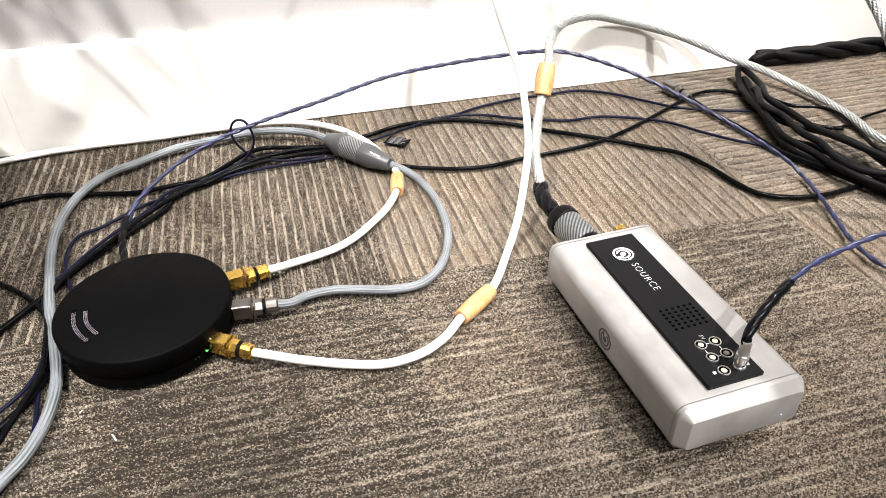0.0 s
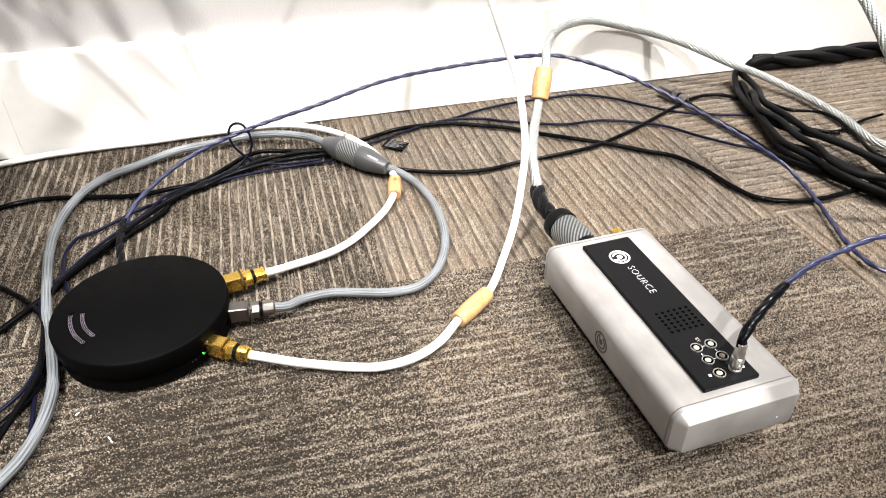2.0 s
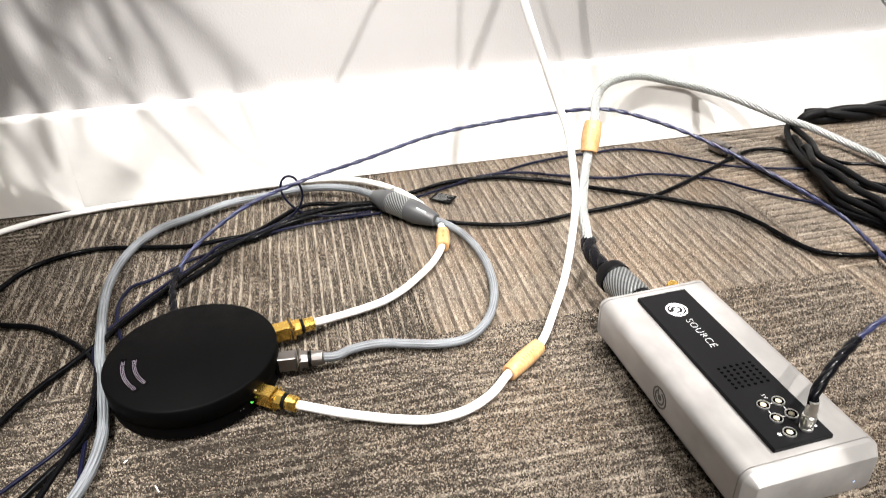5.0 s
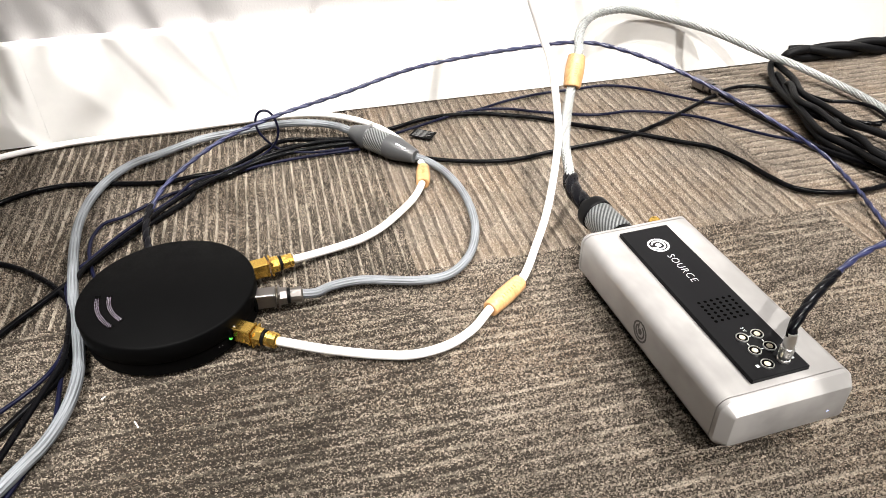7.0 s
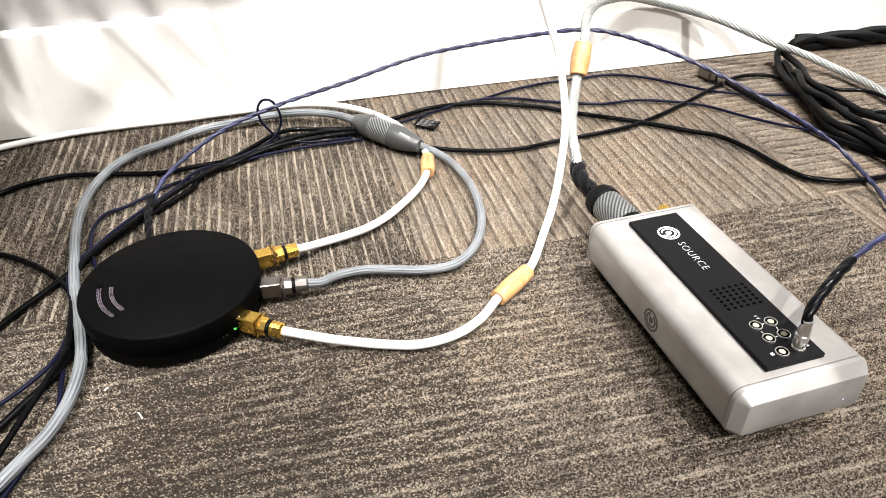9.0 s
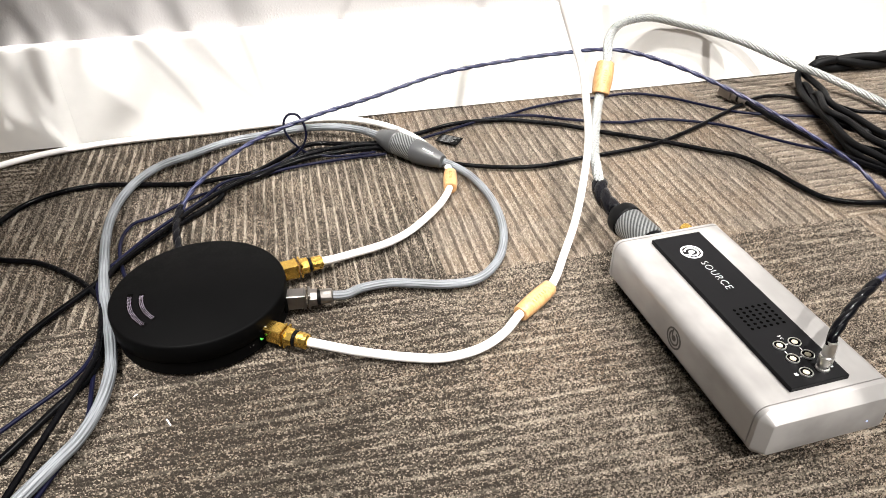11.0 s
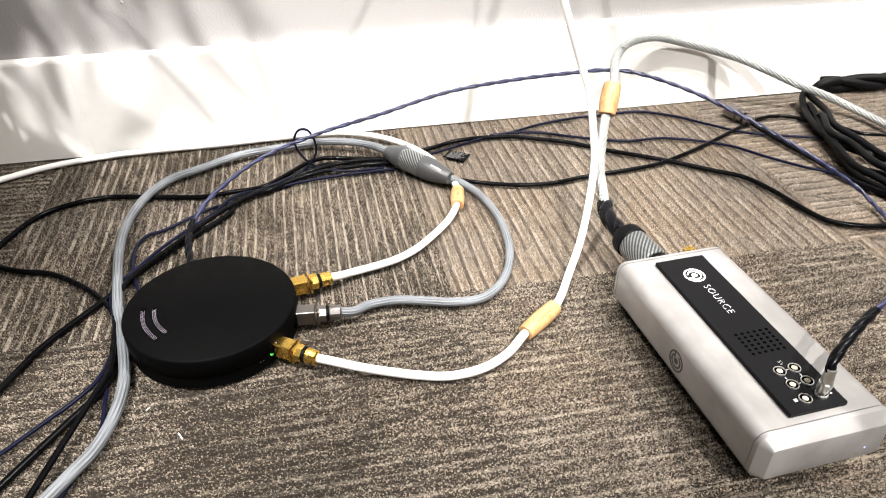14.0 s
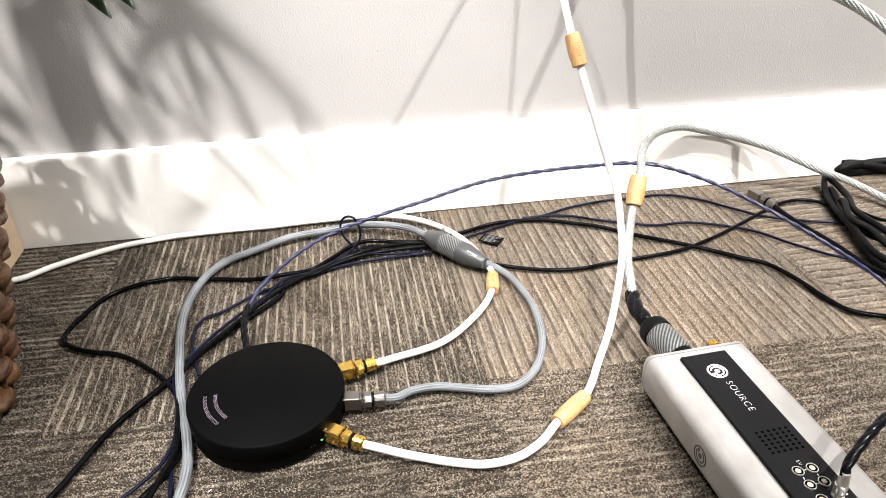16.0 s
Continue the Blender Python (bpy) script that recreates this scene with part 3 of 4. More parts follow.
# ---- cables ----
def network_plug(parent, a, b, metal, label):
    """A squared metal network plug from a (at the port) to b (where the cable leaves)."""
    m = along(a, b)
    length = (Vector(b) - Vector(a)).length
    f = length / 0.050
    bm = bmesh.new()
    box(bm, (0, 0, 0.0115 * f), (0.0142, 0.0160, 0.023 * f), 0.0008, 1)
    box(bm, (0.0068, 0, 0.010 * f), (0.0020, 0.0070, 0.016 * f), 0.0005, 1)
    for z, w in ((0.0218, 0.0158), (0.0262, 0.0166)):
        box(bm, (0, 0, z * f), (w, w + 0.0012, 0.0022 * f), 0.0006, 1)
    bmesh.ops.create_cone(bm, cap_ends=True, segments=8, radius1=0.0092, radius2=0.0088, depth=0.0085 * f, matrix=pose(0, 0, 0.0300 * f, 0, 0, 22.5))
    bm.transform(m)
    plug = part("plug", bm, metal, parent, label)
    lathe("seal_ring", [(0.0068, 0.0340 * f), (0.0080, 0.0346 * f), (0.0080, 0.0372 * f), (0.0068, 0.0378 * f)], RUBBER, plug, m, 24, "black rubber ring")
    lathe("nut", [(0.0068, 0.0376 * f), (0.0076, 0.0382 * f), (0.0076, 0.0490 * f), (0.0058, 0.0505 * f)], metal, plug, m, 14, "faceted clamping nut", smooth=False)
    return plug


def wood_sleeve(parent, a, b, r=0.0092, bore=0.0052):
    """A barrel-shaped bamboo sleeve with a burnt-in mark."""
    length = (Vector(b) - Vector(a)).length
    prof = [(bore, 0.0015), (bore, 0.0), (r * 0.80, 0.0)]
    for k in range(9):
        t = k / 8
        prof.append((r * (0.82 + 0.18 * math.sin(math.pi * (0.12 + 0.76 * t))), length * (0.02 + 0.96 * t)))
    prof += [(r * 0.80, length), (bore, length), (bore, length - 0.0015)]
    m = along(a, b)
    s = lathe("wood_sleeve", prof, WOOD, parent, m, 28, "light bamboo barrel sleeve")
    marks = bmesh.new()
    inv = m.to_3x3().inverted() @ Vector((-0.1, -0.62, 0.78))
    turn = math.degrees(math.atan2(inv.y, inv.x))
    for k in range(6):
        box(marks, (r * 0.993, 0, length * (0.29 + 0.075 * k)), (0.0003, 0.0030 + 0.0008 * (k % 2), length * 0.028), 0, 1, pose(0, 0, 0, 0, 0, turn))
    marks.transform(m)
    part("burnt_mark", marks, BURNT, s)
    return s


def shift(points, dz):
    return [(x, y, z + dz) for x, y, z in points]


WHITE_A = [(-0.062, 0.394, 0.0146), (-0.048, 0.398, 0.0130), (-0.0404, 0.4067, 0.0080), (-0.0013, 0.4163, 0.0080), (0.0196, 0.4240, 0.0080), (0.0422, 0.4387, 0.0080), (0.0666, 0.4626, 0.0080), (0.0923, 0.4934, 0.0080), (0.1101, 0.5259, 0.0094), (0.119, 0.563, 0.0094), (0.118, 0.589, 0.0080), (0.109, 0.633, 0.0080), (0.093, 0.677, 0.0080), (0.066, 0.719, 0.0080), (0.028, 0.752, 0.0080), (-0.021, 0.772, 0.0080), (-0.126, 0.780, 0.0050), (-0.198, 0.776, 0.0050), (-0.269, 0.776, 0.0050), (-0.356, 0.771, 0.0050), (-0.437, 0.752, 0.0050), (-0.509, 0.716, 0.0050), (-0.561, 0.684, 0.0050), (-0.750, 0.720, 0.0051), (-1.000, 0.700, 0.0051)]
WHITE_B = [(-0.084, 0.272, 0.0141), (-0.044, 0.256, 0.0090), (-0.024, 0.249, 0.0070), (0.006, 0.237, 0.0070), (0.037, 0.230, 0.0060), (0.071, 0.233, 0.0070), (0.100, 0.249, 0.0070), (0.122, 0.269, 0.0096), (0.164, 0.302, 0.0096), (0.202, 0.360, 0.0080), (0.224, 0.390, 0.0280), (0.242, 0.420, 0.0590), (0.256, 0.450, 0.0930), (0.258, 0.470, 0.1280), (0.254, 0.485, 0.1670), (0.246, 0.495, 0.1930), (0.231, 0.500, 0.2350), (0.216, 0.510, 0.2820), (0.206, 0.525, 0.3190), (0.199, 0.540, 0.3500), (0.197, 0.570, 0.3840), (0.202, 0.630, 0.4240), (0.210, 0.690, 0.4540), (0.209, 0.757, 0.4660)]
GREY_A = [(-0.056, 0.334, 0.0146), (-0.042, 0.333, 0.0135), (-0.024, 0.347, 0.0080), (0.006, 0.349, 0.0080), (0.035, 0.341, 0.0080), (0.064, 0.333, 0.0080), (0.095, 0.334, 0.0080), (0.123, 0.357, 0.0080), (0.144, 0.400, 0.0080), (0.153, 0.447, 0.0080), (0.153, 0.500, 0.0080), (0.143, 0.550, 0.0080), (0.127, 0.583, 0.0080), (0.113, 0.582, 0.0165)]
GREY_B = [(0.044, 0.668, 0.0195), (0.034, 0.683, 0.0185), (0.019, 0.709, 0.0140), (-0.016, 0.728, 0.0140), (-0.065, 0.743, 0.0100), (-0.113, 0.735, 0.0100), (-0.168, 0.724, 0.0100), (-0.219, 0.696, 0.0090), (-0.253, 0.674, 0.0100), (-0.278, 0.643, 0.0090), (-0.294, 0.592, 0.0100), (-0.299, 0.543, 0.0100), (-0.296, 0.490, 0.0100), (-0.288, 0.435, 0.0100), (-0.281, 0.395, 0.0100), (-0.273, 0.360, 0.0080), (-0.264, 0.321, 0.0080), (-0.258, 0.286, 0.0080), (-0.258, 0.252, 0.0080), (-0.263, 0.226, 0.0070), (-0.271, 0.201, 0.0080), (-0.282, 0.184, 0.0080), (-0.402, -0.001, 0.0080)]
BLUE = [(-0.211, 0.512, 0.0310), (-0.196, 0.540, 0.0420), (-0.132, 0.610, 0.0570), (-0.059, 0.650, 0.0650), (0.035, 0.675, 0.0760), (0.132, 0.680, 0.0980), (0.226, 0.665, 0.1140), (0.299, 0.640, 0.1270), (0.334, 0.625, 0.1330), (0.369, 0.610, 0.1330), (0.440, 0.580, 0.1130), (0.505, 0.535, 0.0860), (0.562, 0.480, 0.0580), (0.622, 0.439, 0.0200), (0.634, 0.414, 0.0060), (0.622, 0.367, 0.0060), (0.608, 0.324, 0.0060), (0.595, 0.285, 0.0060), (0.590, 0.252, 0.0060), (0.595, 0.226, 0.0060), (0.720, 0.200, 0.0060), (0.800, 0.155, 0.0200), (0.780, 0.115, 0.0600), (0.700, 0.130, 0.1000), (0.488, 0.160, 0.1160), (0.444, 0.155, 0.1130), (0.402, 0.145, 0.1120), (0.366, 0.130, 0.1100)]
BLUE_END = [(0.3043, 0.0915, 0.0905), (0.3060, 0.0950, 0.0955), (0.3165, 0.1015, 0.1035), (0.336, 0.113, 0.1085), (0.366, 0.130, 0.1100)]
SILVER_A = [(0.2685, 0.430, 0.0420), (0.268, 0.441, 0.0550), (0.277, 0.476, 0.0660), (0.296, 0.521, 0.0800), (0.320, 0.570, 0.0910), (0.337, 0.595, 0.1300), (0.349, 0.624, 0.1409), (0.390, 0.692, 0.1373), (0.435, 0.742, 0.1291), (0.485, 0.769, 0.1215), (0.541, 0.777, 0.1054), (0.593, 0.777, 0.0897), (0.645, 0.770, 0.0729), (0.690, 0.752, 0.0549), (0.730, 0.725, 0.0390), (0.767, 0.712, 0.0260), (0.804, 0.667, 0.0120), (0.814, 0.611, 0.0100), (0.813, 0.547, 0.0100), (0.807, 0.463, 0.0100), (0.930, 0.420, 0.0100)]
SILVER_B = [(0.374, 0.745, 0.4640), (0.381, 0.715, 0.4570), (0.392, 0.685, 0.4455), (0.423, 0.635, 0.4147), (0.472, 0.615, 0.3898), (0.525, 0.592, 0.3733), (0.573, 0.570, 0.3530), (0.599, 0.520, 0.3280), (0.613, 0.480, 0.3000), (0.626, 0.440, 0.2670), (0.636, 0.400, 0.2340), (0.655, 0.340, 0.1700), (0.720, 0.300, 0.1000), (0.800, 0.300, 0.0300), (0.900, 0.360, 0.0100)]


def ethernet_cables():
    a = thing("ethernet_cable", (-0.06, 0.40, 0), 0, "thick white network cable with gold plug and bamboo sleeve", "cable", "white network cables")
    inv = a.matrix_basis.inverted()
    tube("jacket", [tuple(inv @ Vector(p)) for p in WHITE_A], 0.0043, WHITE_PVC, a, sides=14)
    network_plug(a, inv @ Vector((-0.1080, 0.3815, 0.0165)), inv @ Vector((-0.0600, 0.3940, 0.0145)), GOLD, "gold-plated network plug")
    wood_sleeve(a, inv @ Vector((0.1096, 0.5215, 0.0094)), inv @ Vector((0.1185, 0.5610, 0.0094)))
    b = thing("ethernet_cable", (-0.08, 0.275, 0), 0, "thick white network cable rising from the carpet to a wall socket", "cable", "white network cables")
    inv = b.matrix_basis.inverted()
    tube("jacket", [tuple(inv @ Vector(p)) for p in WHITE_B], 0.0043, WHITE_PVC, b, sides=14)
    network_plug(b, inv @ Vector((-0.1205, 0.2950, 0.0165)), inv @ Vector((-0.0815, 0.2705, 0.0140)), GOLD, "gold-plated network plug")
    wood_sleeve(b, inv @ Vector((0.1220, 0.2690, 0.0096)), inv @ Vector((0.1640, 0.3020, 0.0096)), 0.0094)
    wood_sleeve(b, inv @ Vector((0.2078, 0.5215, 0.3110)), inv @ Vector((0.2003, 0.5375, 0.3445)), 0.0094)
    lathe("plug", [(0.0068, 0), (0.0068, 0.012), (0.0078, 0.013), (0.0078, 0.019), (0.0066, 0.021), (0.0066, 0.028), (0.0052, 0.030)], GOLD, b, inv @ along((0.208, 0.792, 0.472), (0.209, 0.752, 0.466)), 24, "gold-plated network plug")


ethernet_cables()


def grey_cable():
    ob = thing("network_cable", (-0.05, 0.335, 0), 0, "grey braided network cable with nickel plug and carbon-look filter barrel", "cable")
    inv = ob.matrix_basis.inverted()
    loc = lambda pts: [tuple(inv @ Vector(p)) for p in pts]
    tube("braid", loc(GREY_A), 0.0048, GREY_BRAID, ob, sides=14, step=0.003)
    tube("braid", loc(GREY_B), 0.0054, GREY_BRAID, ob, sides=14, step=0.003)
    network_plug(ob, inv @ Vector((-0.1020, 0.3350, 0.0165)), inv @ Vector((-0.0540, 0.3335, 0.0145)), NICKEL, "nickel-plated network plug")
    a, b = Vector((0.0420, 0.6705, 0.0195)), Vector((0.1130, 0.5810, 0.0165))
    m, n = inv @ along(a, b), (b - a).length
    barrel = lathe("filter_barrel", [(0.0056, 0.0), (0.0092, 0.0), (0.0104, 0.02 * n), (0.0150, 0.17 * n), (0.0163, 0.21 * n), (0.0163, 0.28 * n), (0.0154, 0.29 * n), (0.0154, 0.58 * n), (0.0163, 0.59 * n), (0.0163, 0.70 * n), (0.0153, 0.74 * n), (0.0098, 0.97 * n), (0.0080, n), (0.0056, n)], GREY_SHELL, ob, m, 40, "grey plastic filter barrel")
    lathe("band", [(0.0152, 0.292 * n), (0.0159, 0.297 * n), (0.0159, 0.573 * n), (0.0152, 0.578 * n)], CARBON, barrel, m, 40, "silver carbon-fibre band")
    marks = bmesh.new()
    q = m.to_3x3().inverted() @ Vector((-0.12, -0.60, 0.80))
    turn = math.degrees(math.atan2(q.y, q.x))
    for k in range(6):
        t = 0.765 + 0.024 * k
        r = 0.0153 - (t - 0.74) / 0.23 * 0.0055
        box(marks, (r + 0.0001, 0, t * n), (0.0006, 0.0020, 0.0016), 0, 1, pose(0, 0, 0, 0, 0, turn))
    marks.transform(m)
    part("marking", marks, INK, barrel)


grey_cable()


def blue_cord():
    ob = thing("low_voltage_lead", (-0.20, 0.44, 0), 0, "blue twisted low-voltage lead arching over the carpet", "cable")
    inv = ob.matrix_basis.inverted()
    loc = lambda pts: [tuple(inv @ Vector(p)) for p in pts]
    tube("strand", loc(BLUE), 0.0020, BLUE_CORD, ob, sides=8, step=0.003, twist=(2, 0.0010, 0.042))
    tube("strain_relief", loc([(-0.2090, 0.4330, 0.018), (-0.2105, 0.4480, 0.019), (-0.2140, 0.4700, 0.0225), (-0.2150, 0.4950, 0.0270), (-0.2110, 0.5170, 0.0320)]), 0.0037, SHRINK, ob, "black shrink tube", step=0.002, twist=(2, 0.0009, 0.030))
    tube("strain_relief", loc(BLUE_END), 0.0036, SHRINK, ob, "black shrink tube", step=0.002, twist=(2, 0.0009, 0.034))
    a = Vector(BLUE_END[0])
    base = Vector((0.3033, 0.0906, 0.0680))
    lathe("plug", [(0.0042, 0.0), (0.0046, 0.0008), (0.0046, 0.004), (0.0053, 0.0048), (0.0053, 0.0125), (0.0046, 0.0133), (0.0046, 0.019), (0.0039, 0.021), (0.0039, 0.026)], CHROME, ob, inv @ along(base, a), 24, "knurled chrome push-pull plug")
    lathe("plug", [(0.0046, 0.0), (0.0046, 0.010), (0.0038, 0.012), (0.0038, 0.018)], CHROME, ob, inv @ along((-0.2090, 0.4250, 0.018), (-0.2092, 0.4450, 0.018)), 20, "chrome round plug")


blue_cord()


def silver_cord():
    ob = thing("mains_lead", (0.28, 0.34, 0), 0, "thick silver braided mains cord between wall outlet and box", "cable")
    inv = ob.matrix_basis.inverted()
    loc = lambda pts: [tuple(inv @ Vector(p)) for p in pts]
    tube("strand", loc(SILVER_A), 0.0020, SILVER_BRAID, ob, sides=8, step=0.003, twist=(8, 0.0042, 0.095))
    tube("strand", loc(SILVER_B), 0.0020, SILVER_BRAID, ob, sides=8, step=0.003, twist=(8, 0.0042, 0.095))
    wood_sleeve(ob, inv @ Vector((0.3215, 0.5715, 0.0930)), inv @ Vector((0.3345, 0.5935, 0.1265)), 0.0125, 0.0086)
    tube("strain_relief", loc([(0.2657, 0.3780, 0.0398), (0.2635, 0.3940, 0.0405), (0.2635, 0.4130, 0.0412), (0.2690, 0.4340, 0.0425)]), 0.0072, SHRINK, ob, "black shrink tube", step=0.002, twist=(3, 0.0026, 0.06))
    m = inv @ along((0.2775, 0.3010, 0.0385), (0.2655, 0.3790, 0.0395))
    con = lathe("connector", [(0.0150, 0.0), (0.0150, 0.012), (0.0168, 0.013), (0.0174, 0.015), (0.0174, 0.052), (0.0168, 0.054)], CARBON, ob, m, 40, "silver carbon-fibre mains connector")
    lathe("collar", [(0.0172, 0.053), (0.0186, 0.0545), (0.0186, 0.064), (0.0172, 0.068), (0.0115, 0.070), (0.0085, 0.078)], RUBBER, con, m, 40, "black ribbed collar")
    lathe("nose", [(0.0155, 0.0), (0.0160, 0.003), (0.0160, 0.012)], RUBBER, con, m, 40, "black connector nose")
    w = inv @ along((0.3500, 0.7930, 0.4740), (0.3740, 0.7380, 0.4650))
    pl = lathe("plug", [(0.0165, 0.0), (0.0190, 0.003), (0.0190, 0.020), (0.0175, 0.022)], SOCKET_GREY, ob, w, 36, "dark mains plug")
    lathe("collar", [(0.0165, 0.021), (0.0178, 0.023), (0.0178, 0.036), (0.0155, 0.040), (0.0105, 0.046), (0.0085, 0.062)], RUBBER, pl, w, 36, "black plug collar")


silver_cord()


def loose_cable(name, points, radius, material, label, group="dark cables on the carpet", **more):
    ob = tube(name, points, radius, material, None, "", **more)
    return tagged(ob, label, "cable", group)


loose_cable("mains_cable", [(-0.415, 0.064, 0.0030), (-0.297, 0.250, 0.0030), (-0.276, 0.283, 0.0030), (-0.272, 0.321, 0.0030), (-0.276, 0.359, 0.0030), (-0.283, 0.385, 0.0030), (-0.297, 0.412, 0.0030), (-0.330, 0.451, 0.0030), (-0.369, 0.482, 0.0030), (-0.405, 0.495, 0.0030), (-0.429, 0.508, 0.0030), (-0.445, 0.525, 0.0030), (-0.446, 0.543, 0.0030), (-0.434, 0.581, 0.0030), (-0.414, 0.618, 0.0030), (-0.381, 0.640, 0.0030), (-0.336, 0.649, 0.0030), (-0.280, 0.638, 0.0030), (-0.215, 0.624, 0.0030), (-0.172, 0.622, 0.0070), (-0.136, 0.627, 0.0070), (-0.099, 0.659, 0.0070), (-0.075, 0.685, 0.0060), (-0.051, 0.694, 0.0070), (-0.004, 0.683, 0.0070), (0.043, 0.677, 0.0060), (0.104, 0.698, 0.0040), (0.151, 0.715, 0.0040), (0.195, 0.718, 0.0040), (0.238, 0.712, 0.0040), (0.278, 0.694, 0.0040), (0.317, 0.674, 0.0040), (0.358, 0.641, 0.0040), (0.421, 0.598, 0.0040), (0.453, 0.573, 0.0040), (0.484, 0.547, 0.0040), (0.514, 0.522, 0.0040), (0.532, 0.479, 0.0040), (0.543, 0.429, 0.0040), (0.555, 0.399, 0.0040), (0.584, 0.381, 0.0040), (0.620, 0.373, 0.0040), (0.663, 0.375, 0.0040), (0.704, 0.382, 0.0040), (0.748, 0.395, 0.0040)], 0.0033, BLACK_PVC, "black round cable snaking across the carpet")
loose_cable("speaker_cable", [(-0.122, 0.633, 0.0040), (-0.084, 0.662, 0.0040), (-0.053, 0.678, 0.0040), (-0.006, 0.675, 0.0040), (0.049, 0.659, 0.0040), (0.091, 0.624, 0.0040), (0.126, 0.598, 0.0040), (0.169, 0.577, 0.0040), (0.213, 0.564, 0.0040), (0.252, 0.561, 0.0040), (0.296, 0.568, 0.0040), (0.331, 0.571, 0.0040), (0.413, 0.582, 0.0040), (0.468, 0.603, 0.0040), (0.531, 0.634, 0.0040), (0.602, 0.672, 0.0040), (0.656, 0.695, 0.0040), (0.695, 0.690, 0.0040), (0.717, 0.661, 0.0040), (0.732, 0.595, 0.0040), (0.752, 0.542, 0.0040), (0.784, 0.521, 0.0040)], 0.003, BLACK_PVC, "black round cable running under the filter barrel")
loose_cable("signal_cable", [(0.049, 0.660, 0.0030), (0.101, 0.681, 0.0030), (0.147, 0.699, 0.0030), (0.195, 0.718, 0.0030), (0.243, 0.729, 0.0030), (0.295, 0.748, 0.0030), (0.366, 0.760, 0.0030), (0.406, 0.760, 0.0030), (0.466, 0.761, 0.0030), (0.514, 0.734, 0.0030), (0.553, 0.693, 0.0030), (0.592, 0.655, 0.0030), (0.654, 0.626, 0.0030), (0.694, 0.612, 0.0030), (0.737, 0.574, 0.0030)], 0.0021, NAVY_PVC, "thin navy cable curving along the wall")
loose_cable("signal_cable", [(0.206, 0.725, 0.0030), (0.243, 0.727, 0.0030), (0.286, 0.718, 0.0030), (0.325, 0.696, 0.0030), (0.404, 0.663, 0.0030), (0.459, 0.661, 0.0030), (0.507, 0.642, 0.0030), (0.549, 0.614, 0.0030), (0.581, 0.571, 0.0030), (0.613, 0.534, 0.0030), (0.641, 0.508, 0.0030), (0.667, 0.457, 0.0030), (0.700, 0.408, 0.0030)], 0.0021, NAVY_PVC, "thin navy cable running beside black cables")
loose_cable("signal_cable", [(-0.266, 0.425, 0.0030), (-0.275, 0.455, 0.0030), (-0.282, 0.489, 0.0030), (-0.282, 0.517, 0.0030), (-0.273, 0.541, 0.0030), (-0.255, 0.549, 0.0030), (-0.237, 0.563, 0.0030), (-0.206, 0.588, 0.0030), (-0.172, 0.601, 0.0030), (-0.137, 0.617, 0.0030), (-0.100, 0.633, 0.0030), (-0.063, 0.641, 0.0030), (-0.008, 0.646, 0.0030), (0.047, 0.647, 0.0030)], 0.0021, NAVY_PVC, "thin navy cable bending under the round switch")
loose_cable("signal_cable", [(-0.465, 0.092, 0.0050), (-0.315, 0.252, 0.0050), (-0.300, 0.268, 0.0050), (-0.283, 0.294, 0.0050), (-0.277, 0.333, 0.0050), (-0.284, 0.382, 0.0050), (-0.293, 0.420, 0.0050), (-0.288, 0.447, 0.0050), (-0.276, 0.466, 0.0050), (-0.256, 0.500, 0.0050), (-0.231, 0.534, 0.0050), (-0.197, 0.574, 0.0050), (-0.171, 0.608, 0.0080), (-0.136, 0.617, 0.0080)], 0.0021, NAVY_PVC, "thin navy cable in the bunch by the switch")
loose_cable("mains_cable", [(-0.521, 0.057, 0.0040), (-0.401, 0.241, 0.0040), (-0.384, 0.267, 0.0040), (-0.346, 0.353, 0.0040), (-0.309, 0.406, 0.0040), (-0.293, 0.428, 0.0040), (-0.272, 0.461, 0.0040), (-0.242, 0.498, 0.0040), (-0.209, 0.536, 0.0040), (-0.174, 0.577, 0.0040), (-0.171, 0.600, 0.0060), (-0.129, 0.617, 0.0060), (-0.100, 0.637, 0.0060), (-0.061, 0.656, 0.0050), (-0.007, 0.662, 0.0060), (0.049, 0.663, 0.0060)], 0.0033, BLACK_PVC, "straight black cable running out past the switch")
loose_cable("mains_cable", [(-0.348, 0.017, 0.0100), (-0.291, 0.229, 0.0100), (-0.281, 0.266, 0.0100), (-0.273, 0.299, 0.0100), (-0.275, 0.334, 0.0100), (-0.279, 0.369, 0.0100), (-0.283, 0.405, 0.0100), (-0.280, 0.436, 0.0100), (-0.256, 0.476, 0.0100), (-0.230, 0.511, 0.0100), (-0.201, 0.552, 0.0090), (-0.168, 0.590, 0.0080), (-0.128, 0.622, 0.0075), (-0.090, 0.648, 0.0075), (-0.040, 0.668, 0.0080), (0.010, 0.672, 0.0090), (0.060, 0.664, 0.0080)], 0.0028, BLACK_PVC, "black cable bunched beside the round switch")
loose_cable("signal_cable", [(-0.361, -0.025, 0.0020), (-0.283, 0.181, 0.0020), (-0.275, 0.202, 0.0020), (-0.270, 0.230, 0.0020), (-0.273, 0.270, 0.0020), (-0.277, 0.315, 0.0020), (-0.280, 0.351, 0.0020), (-0.286, 0.392, 0.0020)], 0.0021, NAVY_PVC, "thin navy cable tucked along the grey cable")
